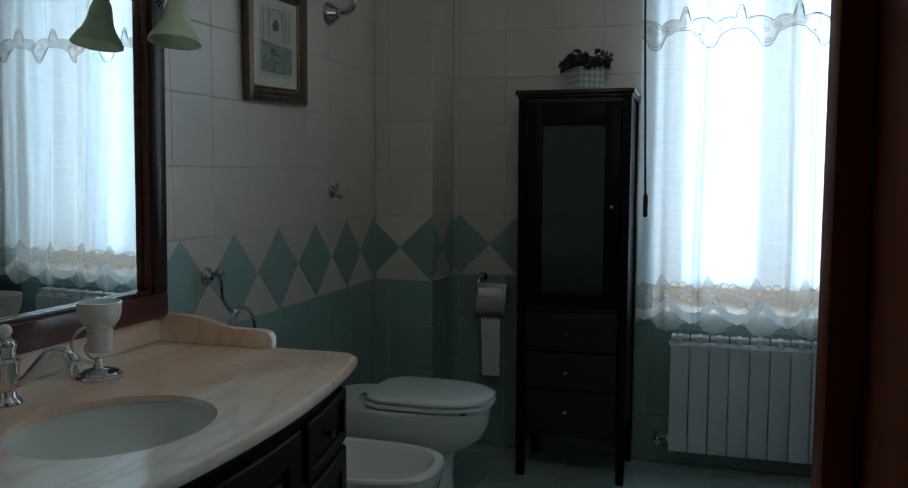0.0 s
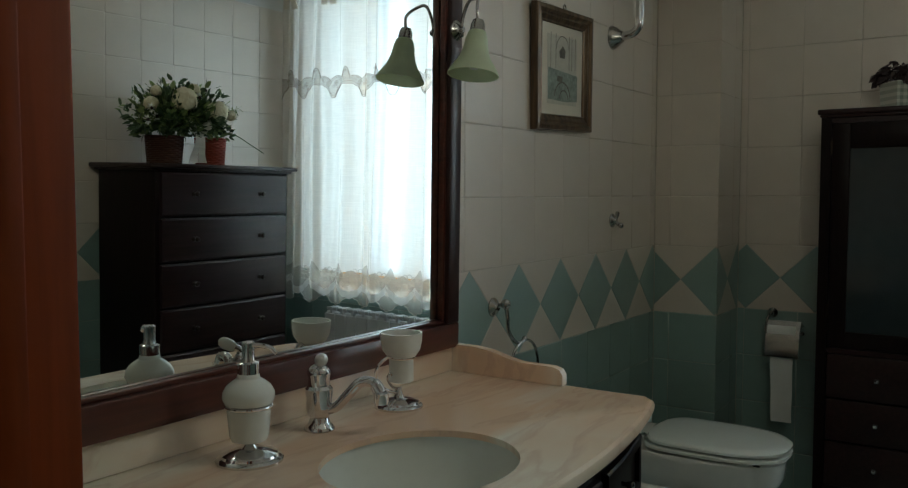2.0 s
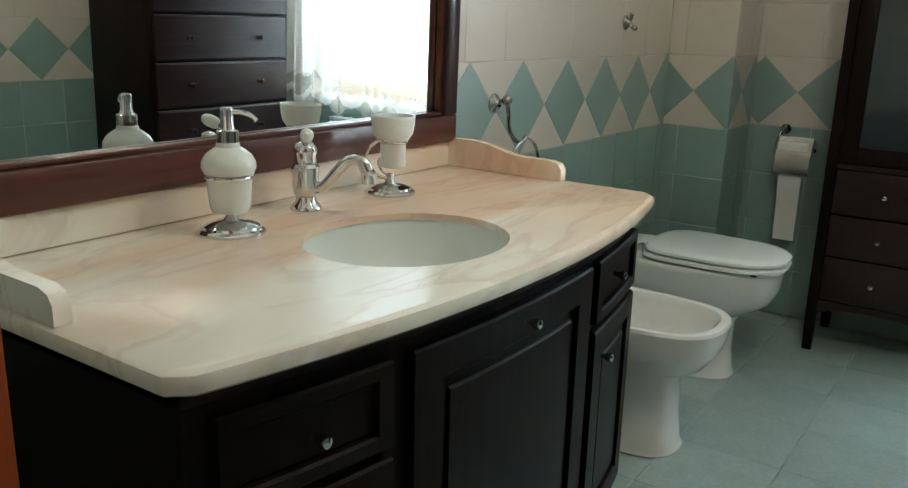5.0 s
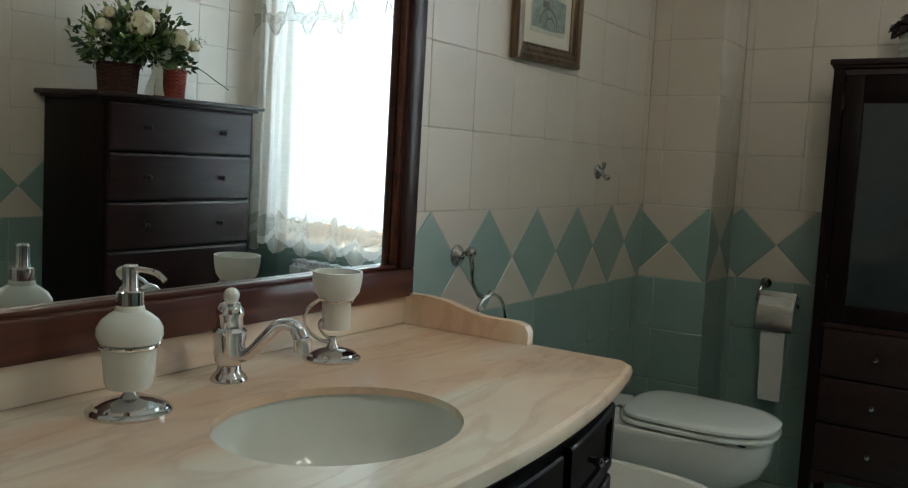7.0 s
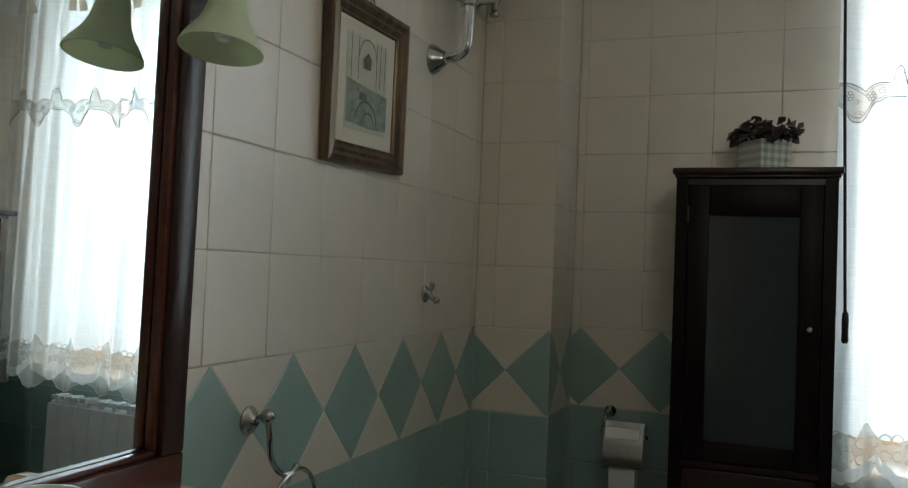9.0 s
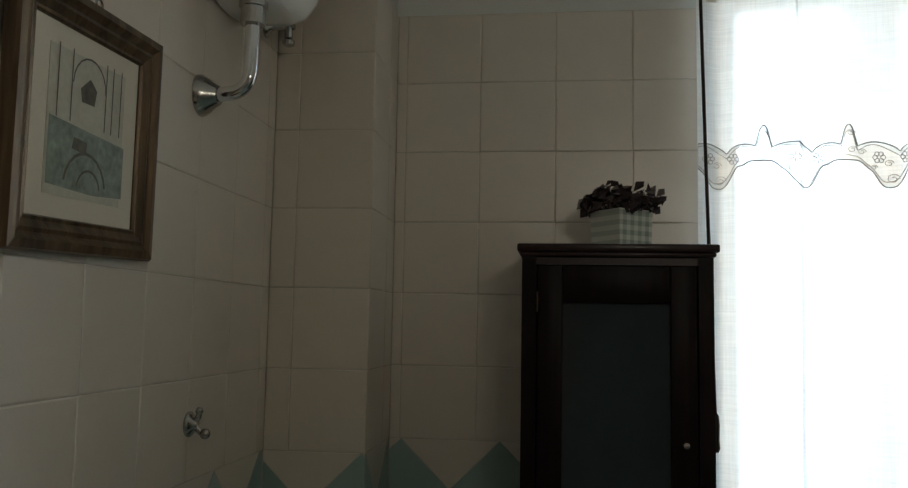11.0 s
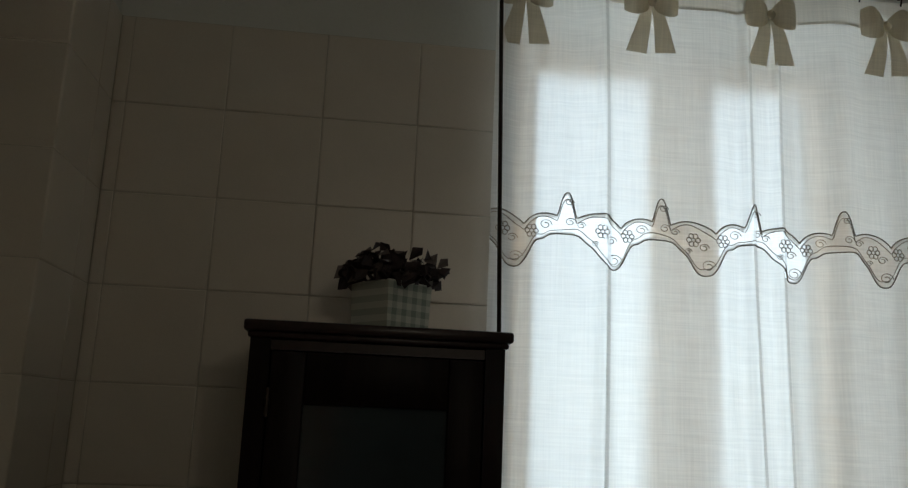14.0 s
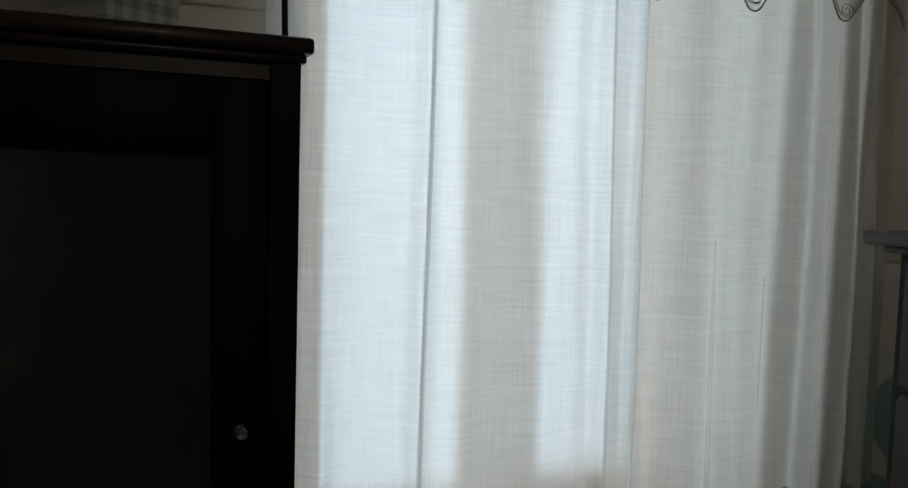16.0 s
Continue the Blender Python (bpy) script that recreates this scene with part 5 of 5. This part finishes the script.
# ---- chest of drawers and its flowers ----
HX, HY0, HY1, HZ = 0.912, 2.20, 3.04, 1.347
chest = thing("chest_of_drawers", (1.13, 2.6, 0), "tall dark mahogany chest of six drawers against the tiled wall", "chest of drawers")
bm = B()
box(bm, HX + 0.004, XR - 0.01, HY0, HY1, 0.06, HZ, 0.003)
part("carcass", bm, DARK, chest)
bm = B()
box(bm, HX - 0.03, XR - 0.004, HY0 - 0.05, HY1 + 0.05, HZ + 0.008, HZ + 0.03, 0.007, 3)
box(bm, HX - 0.012, XR - 0.006, HY0 - 0.022, HY1 + 0.022, HZ - 0.004, HZ + 0.0085, 0.004)
part("top", bm, DARK_Y, chest, "moulded dark top board")
bm = B()
box(bm, HX + 0.02, XR - 0.01, HY0 + 0.01, HY1 - 0.01, 0.0, 0.06)
part("plinth", bm, DARK_Y, chest)
for k in range(6):
    z1 = HZ - 0.012 - 0.216 * k
    bm = B()
    loops = []
    for i in range(13):
        t = i / 12
        y = HY0 + 0.025 + (HY1 - HY0 - 0.05) * t
        x = HX - 0.012 * math.sin(math.pi * t) ** 0.7
        loops.append([Vector((HX + 0.01, y, z1 - 0.206)), Vector((x - 0.008, y, z1 - 0.206)), Vector((x - 0.014, y, z1 - 0.198)), Vector((x - 0.014, y, z1 - 0.008)), Vector((x - 0.008, y, z1)), Vector((HX + 0.01, y, z1))])
    rings(bm, loops)
    dr = part("drawer", bm, DARK_Y, chest)
    for y in (2.40, 2.82):
        x = HX - 0.024
        bm = B()
        lathe(bm, [(0.013, -0.001), (0.012, 0.004), (0.0055, 0.007), (0.005, 0.012), (0.012, 0.02), (0.013, 0.028), (0.008, 0.034), (0.001, 0.035)], (x, y, z1 - 0.1), 16, Matrix.Rotation(radians(-90), 3, "Y"))
        part("knob", bm, BRONZE, dr, "dark metal knob")


def basket(bm, x, y, r, h, z0):
    """Woven rows that pass before and behind the stakes."""
    seg = 40
    for row in range(int(h / 0.009)):
        z = z0 + 0.005 + row * 0.009
        rr = r * (0.88 + 0.12 * row * 0.009 / h)
        pts = [(x + (rr + 0.0035 * (1 if (k // 2 + row) % 2 else -1)) * math.cos(2 * math.pi * k / seg), y + (rr + 0.0035 * (1 if (k // 2 + row) % 2 else -1)) * math.sin(2 * math.pi * k / seg), z) for k in range(seg + 1)]
        tube(bm, pts, 0.005, 5)
    lathe(bm, [(r * 0.85, 0.001), (r * 0.86, 0.012), (r * 0.96, h - 0.01)], (x, y, z0), 20)
    return bm


TZ = HZ + 0.031
arrangement = thing("flower_basket", (1.11, 2.46, TZ), "brown and red wicker baskets of cream silk flowers on the chest", "flower arrangement")
bm = basket(B(), 1.11, 2.40, 0.088, 0.14, TZ)
part("basket", bm, WICKER, arrangement, "brown woven basket")
bm = basket(B(), 1.06, 2.64, 0.074, 0.135, TZ)
part("basket", bm, WICKER_RED, arrangement, "red woven basket")
rng = random.Random(11)


def blade(bm, base, tip, w, bend=0.02):
    base, tip = Vector(base), Vector(tip)
    d = tip - base
    s = d.cross(Vector((0.3, 0.2, 1))).normalized() * w
    mid = base + d * 0.5 + Vector((0, 0, bend))
    a, b, c, e = bm.verts.new(base), bm.verts.new(mid + s), bm.verts.new(tip), bm.verts.new(mid - s)
    bm.faces.new((a, b, c, e))


def leaf(bm, c, d, n, length, width):
    """An oval leaf from c along d, lightly cupped."""
    w = d.cross(n).normalized() * width
    n = n * length * 0.12
    pts = [c, c + d * length * 0.3 + w, c + d * length * 0.7 + w * 0.8 + n, c + d * length + n * 0.5, c + d * length * 0.7 - w * 0.8 + n, c + d * length * 0.3 - w]
    vs = [bm.verts.new(p) for p in pts]
    bm.faces.new((vs[0], vs[1], vs[2], vs[3]))
    bm.faces.new((vs[0], vs[3], vs[4], vs[5]))


g1, g2 = B(), B()
for k in range(2200):
    a, e = rng.uniform(0, 6.283), math.asin(rng.uniform(-0.35, 1))
    q = rng.random() ** 0.4
    d = Vector((math.cos(a) * math.cos(e), math.sin(a) * math.cos(e), math.sin(e)))
    lump = 0.85 + 0.2 * math.sin(5 * a + 3 * e) + 0.12 * math.sin(9 * a)
    c = Vector((1.08 + 0.15 * d.x * q * lump, 2.47 + 0.29 * d.y * q * lump, TZ + 0.20 + 0.20 * d.z * q * lump))
    out_dir = (d + Vector((rng.gauss(0, 0.5), rng.gauss(0, 0.5), rng.gauss(0, 0.5)))).normalized()
    L = rng.uniform(0.022, 0.055)
    c.x = min(c.x, XR - 0.06)
    leaf(g1 if rng.random() < 0.7 else g2, c, out_dir, Vector((rng.gauss(0, 1), rng.gauss(0, 1), 1)).normalized(), L, L * rng.uniform(0.16, 0.32))
for k in range(16):
    a = rng.uniform(0.2, 2.9) if k % 3 else rng.uniform(3.4, 6)
    L = rng.uniform(0.14, 0.27)
    root = Vector((1.09, 2.62 if k % 3 else 2.38, TZ + 0.14))
    tip = root + Vector((-0.08 * math.cos(a), L * math.sin(a) * 0.95, rng.uniform(-0.02, 0.2)))
    pts = curve([root, root.lerp(tip, 0.5) + Vector((0, 0, 0.04)), tip], 5)
    tube(g2, pts, 0.0016, 4)
    for j, q in enumerate(pts[2:]):
        for s in (-1, 1):
            blade(g2, q, q + Vector((rng.uniform(-0.02, 0.02), 0.012 * rng.uniform(-1, 1) + 0.01, 0.02 * s)), 0.004, 0.0)
stem = [(1.06, 2.66, TZ + 0.13), (1.03, 2.76, TZ + 0.16), (1.0, 2.86, TZ + 0.11), (0.99, 2.94, TZ + 0.07)]
tube(g1, curve(stem), 0.0025, 5)
part("dark_foliage", g1, LEAF, arrangement, "dark green silk leaves", smooth=False)
part("pale_foliage", g2, PALE_LEAF, arrangement, "pale green sprigs", smooth=False)


def bloom(c, r, mat, n, name, label):
    bm = B()
    c = Vector(c)
    for k in range(n):
        f = (k + 0.5) / n
        th, ph = math.acos(1 - 1.55 * f), k * 2.39996
        d = Vector((math.sin(th) * math.cos(ph), math.sin(th) * math.sin(ph), math.cos(th)))
        d = (d + Vector((-0.25, 0, 0))).normalized()
        u = d.orthogonal().normalized()
        w = d.cross(u)
        s = r * 0.34
        p = c + d * r * rng.uniform(0.8, 1.02)
        t = rng.uniform(-0.4, 0.4)
        u2, w2 = u * math.cos(t) + d * math.sin(t) * 0.6, w
        vs = [bm.verts.new(p + o) for o in (u2 * s, (u2 + w2) * 0.75 * s + d * 0.15 * s, w2 * s, (w2 - u2) * 0.75 * s, -u2 * s, (-u2 - w2) * 0.75 * s, -w2 * s, (u2 - w2) * 0.75 * s + d * 0.1 * s)]
        bm.faces.new(vs)
    ball(bm, c, r * 0.82, (1, 1, 1), 12, 8)
    part(name, bm, mat, arrangement, label, smooth=False)


for c, r in (((1.0, 2.43, TZ + 0.305), 0.062), ((0.985, 2.62, TZ + 0.262), 0.055), ((1.05, 2.28, TZ + 0.28), 0.034), ((1.06, 2.53, TZ + 0.355), 0.042), ((1.0, 2.72, TZ + 0.25), 0.028), ((1.04, 2.30, TZ + 0.34), 0.026)):
    bloom(c, r, PETAL, 70, "hydrangea_bloom", "cream silk hydrangea")
for c in ((1.0, 2.245, TZ + 0.255), (1.0, 2.225, TZ + 0.20), (1.03, 2.585, TZ + 0.37), (1.02, 2.29, TZ + 0.22), (1.01, 2.53, TZ + 0.33)):
    bm = B()
    for k in range(9):
        a = 2 * math.pi * k / 9
        d = Vector((0, math.cos(a), math.sin(a)))
        blade(bm, Vector(c) + d * 0.005, Vector(c) + d * 0.026 + Vector((0.004, 0, 0)), 0.006, 0.0)
    d = part("daisy_petals", bm, WHITE_PETAL, arrangement, "white daisy petals", smooth=False)
    bm = B()
    ball(bm, (c[0] - 0.003, c[1], c[2]), 0.008, (0.6, 1, 1), 10, 6)
    part("daisy_eye", bm, DRIED, d)
bm = B()
for s, w in ((-1, 0.03), (1, 0.03)):
    loops = []
    for i in range(9):
        t = i / 8
        cyy, czz = 2.52 + s * (0.012 + 0.05 * math.sin(math.pi * t * 0.9)), TZ + 0.165 + 0.04 * math.sin(math.pi * t)
        loops.append([Vector((1.005 - 0.02 * math.sin(math.pi * t), cyy, czz + 0.02)), Vector((0.995 - 0.02 * math.sin(math.pi * t), cyy, czz - 0.02)), Vector((1.0, cyy + 0.001, czz - 0.02)), Vector((1.01, cyy + 0.001, czz + 0.02))])
    rings(bm, loops)
    loops = []
    for i in range(9):
        t = i / 8
        cyy = 2.52 + s * (0.006 + 0.022 * t)
        zz = TZ + 0.16 - 0.152 * t
        loops.append([Vector((1.0 - 0.01 * math.sin(5 * t), cyy - 0.012 - 0.012 * t, zz)), Vector((0.996 - 0.01 * math.sin(5 * t + 0.6), cyy + 0.012 + 0.012 * t, zz)), Vector((0.998 - 0.01 * math.sin(5 * t + 0.6), cyy + 0.012 + 0.012 * t, zz)), Vector((1.002 - 0.01 * math.sin(5 * t), cyy - 0.012 - 0.012 * t, zz))])
    rings(bm, loops)
part("ribbon", bm, RIBBON, arrangement, "sheer white ribbon bow")

# ---- tiles ----
TILE, GAP = 0.2, 0.0004
MESHES = {}


def clip(poly, axis, limit, keep_below):
    out = []
    for i, p in enumerate(poly):
        q = poly[(i + 1) % len(poly)]
        a, b = (p[axis] <= limit) == keep_below, (q[axis] <= limit) == keep_below
        if a:
            out.append(p)
        if a != b:
            t = (limit - p[axis]) / (q[axis] - p[axis])
            out.append((p[0] + (q[0] - p[0]) * t, p[1] + (q[1] - p[1]) * t))
    return out


def area(poly):
    return 0.5 * sum(p[0] * q[1] - q[0] * p[1] for p, q in zip(poly, poly[1:] + poly[:1]))


def shrink(poly, d):
    """Moves every side of a convex outline inwards by d."""
    n = len(poly)
    out = []
    for i in range(n):
        a, b, c = Vector(poly[i - 1]), Vector(poly[i]), Vector(poly[(i + 1) % n])
        u, v = (b - a).normalized(), (c - b).normalized()
        nu, nv = Vector((-u.y, u.x)), Vector((-v.y, v.x))
        k = 1 + nu.dot(nv)
        out.append(tuple(b + (nu + nv) * (d / max(k, 0.35))))
    return out


def tile_piece(poly, owner, origin, ud, vd, nd, mat, depth=0.0012):
    """One tile: a low slab with a soft raised edge, its outline given in the wall's plane."""
    clean = [p for i, p in enumerate(poly) if (Vector(p) - Vector(poly[i - 1])).length > 0.002]
    if len(clean) < 3:
        return
    if area(clean) < 0:
        clean = clean[::-1]
    if area(clean) < 0.0004:
        return
    cu, cv = sum(p[0] for p in clean) / len(clean), sum(p[1] for p in clean) / len(clean)
    key = (mat.name, tuple((round(p[0] - cu, 4), round(p[1] - cv, 4)) for p in clean))
    if key not in MESHES:
        rel = [(p[0] - cu, p[1] - cv) for p in clean]
        l0, l1, l2 = shrink(rel, GAP), shrink(rel, GAP + 0.0006), shrink(rel, GAP + 0.0035)
        n = len(rel)
        verts = [(*p, -0.001) for p in l0] + [(*p, depth - 0.0006) for p in l1] + [(*p, depth) for p in l2]
        faces = []
        for r in (0, n):
            for i in range(n):
                j = (i + 1) % n
                faces.append((r + i, r + j, r + n + j, r + n + i))
        faces.append(tuple(range(2 * n, 3 * n)))
        me = bpy.data.meshes.new("tile")
        me.from_pydata(verts, [], faces)
        me.materials.append(mat)
        me.shade_smooth()
        me.polygons[-1].use_smooth = False
        MESHES[key] = me
    ob = new("tile", MESHES[key])
    wob = random.Random(int(cu * 7919) + int(cv * 104729) + int(origin.x * 31 + origin.y * 17))
    place = origin + ud * cu + vd * cv + nd * wob.uniform(0, 0.0005)
    rot = Matrix((ud, vd, nd)).transposed().to_4x4()
    ob.matrix_basis = Matrix.Translation(place) @ rot @ Matrix.Rotation(wob.uniform(-0.0022, 0.0022), 4, "X") @ Matrix.Rotation(wob.uniform(-0.0022, 0.0022), 4, "Y")
    ob.parent = owner


def tile_wall(owner, origin, ud, nd, u0, u1, grid, dia, hole=None, wide=TILE):
    """Tiles a wall: four green rows, a band of diamonds, six cream rows; hole: an opening (u0, u1, z0, z1)."""
    origin, ud, nd, vd = Vector(origin), Vector(ud), Vector(nd), Vector((0, 0, 1))
    jobs = []

    def row(z0, z1, mat):
        k = math.floor((u0 - grid) / wide)
        while grid + wide * k < u1:
            a = grid + wide * k
            jobs.append(([(a, z0), (a + wide, z0), (a + wide, z1), (a, z1)], mat))
            k += 1
    for r in range(4):
        row(0.2 * r, 0.2 * r + 0.2, GREEN)
    D, zb, zt = 0.281, 0.8, 1.078
    zm = (zb + zt) / 2
    k = math.floor((u0 - dia) / D) - 1
    while dia + D * k < u1 + D:
        c = dia + D * k
        jobs.append(([(c, zb), (c + D / 2, zm), (c, zt), (c - D / 2, zm)], GREEN))
        jobs.append(([(c, zb), (c + D, zb), (c + D / 2, zm)], CREAM))
        jobs.append(([(c, zt), (c + D / 2, zm), (c + D, zt)], CREAM))
        k += 1
    for r in range(6):
        row(zt + 0.2058 * r, zt + 0.2058 * (r + 1), CREAM)
    for poly, mat in jobs:
        poly = clip(clip(poly, 0, u0, False), 0, u1, True)
        if len(poly) < 3:
            continue
        pieces = [poly]
        if hole:
            a, b, c, d = hole
            us, vs = [p[0] for p in poly], [p[1] for p in poly]
            if max(us) > a and min(us) < b and max(vs) > c and min(vs) < d:
                pieces = [clip(poly, 0, a, True), clip(poly, 0, b, False), clip(clip(clip(poly, 0, a, False), 0, b, True), 1, c, True), clip(clip(clip(poly, 0, a, False), 0, b, True), 1, d, False)]
        for piece in pieces:
            if len(piece) >= 3:
                tile_piece(piece, owner, origin, ud, vd, nd, mat)


def grout_bed(owner, x0, x1, y0, y1, z0, z1):
    bm = B()
    box(bm, x0, x1, y0, y1, z0, z1)
    part("grout", bm, GROUT, owner, "", False)


ZT = 2.313
g = 0.0016
grout_bed(wall_left, XL - BODY + 0.0005, XL - g, YN - 0.008, PY + 0.004, 0, ZT)
grout_bed(wall_right, XR + g, XR + BODY - 0.0005, YN - 0.008, YF + 0.004, 0, ZT)
for x0, x1, z0, z1 in ((PX - 0.004, WX0, 0, ZT), (REVEAL, XR + 0.004, 0, ZT), (WX0, REVEAL, 0, WZ0 - 0.003)):
    grout_bed(wall_far, x0, x1, YF + g, YF + BODY - 0.0005, z0, z1)
grout_bed(wall_pillar, XL - 0.004, PX - g, PY + g, PY + BODY - 0.0005, 0, ZT)
grout_bed(wall_pillar, PX - BODY + 0.0005, PX - g, PY + g + 0.003, YF + 0.003, 0, ZT)
for x0, x1, z0, z1 in ((XL - 0.004, DX0 - 0.03, 0, ZT), (DX1 + 0.03, XR + 0.004, 0, ZT), (DX0 - 0.03, DX1 + 0.03, DZ + 0.03, ZT)):
    grout_bed(wall_near, x0, x1, YN - BODY + 0.0005, YN - g, z0, z1)
tile_wall(wall_left, (XL - g, 0, 0), (0, 1, 0), (1, 0, 0), YN, PY, 1.70, 2.006)
tile_wall(wall_pillar, (0, PY + g, 0), (1, 0, 0), (0, -1, 0), XL, PX, PX, PX - 0.011)
tile_wall(wall_pillar, (PX - g, 0, 0), (0, 1, 0), (1, 0, 0), PY, YF, PY, PY + 0.006)
tile_wall(wall_far, (0, YF + g, 0), (1, 0, 0), (0, -1, 0), PX, XR, -0.638, -0.851, (WX0, REVEAL, WZ0, WZ1), 0.218)
tile_wall(wall_right, (XR + g, 0, 0), (0, 1, 0), (-1, 0, 0), YN, YF, 1.85, 1.95)
tile_wall(wall_near, (0, YN - g, 0), (1, 0, 0), (0, 1, 0), XL, XR, -0.95, -0.9, (DX0 - 0.105, DX1 + 0.105, -0.1, DZ + 0.08))

# floor tiles
FT = 0.305
i = 0
while XL + FT * i < XR:
    j = 0
    while YN - 0.1 + FT * j < YF:
        a, b = XL + FT * i - 0.08, YN - 0.1 + FT * j
        poly = [(a, b), (a + FT, b), (a + FT, b + FT), (a, b + FT)]
        poly = clip(clip(clip(clip(poly, 0, XL, False), 0, XR, True), 1, YN - 0.1, False), 1, YF, True)
        if len(poly) >= 3:
            tile_piece(poly, floor, Vector((0, 0, -0.004)), Vector((1, 0, 0)), Vector((0, 1, 0)), Vector((0, 0, 1)), FLOOR_TILE)
        j += 1
    i += 1
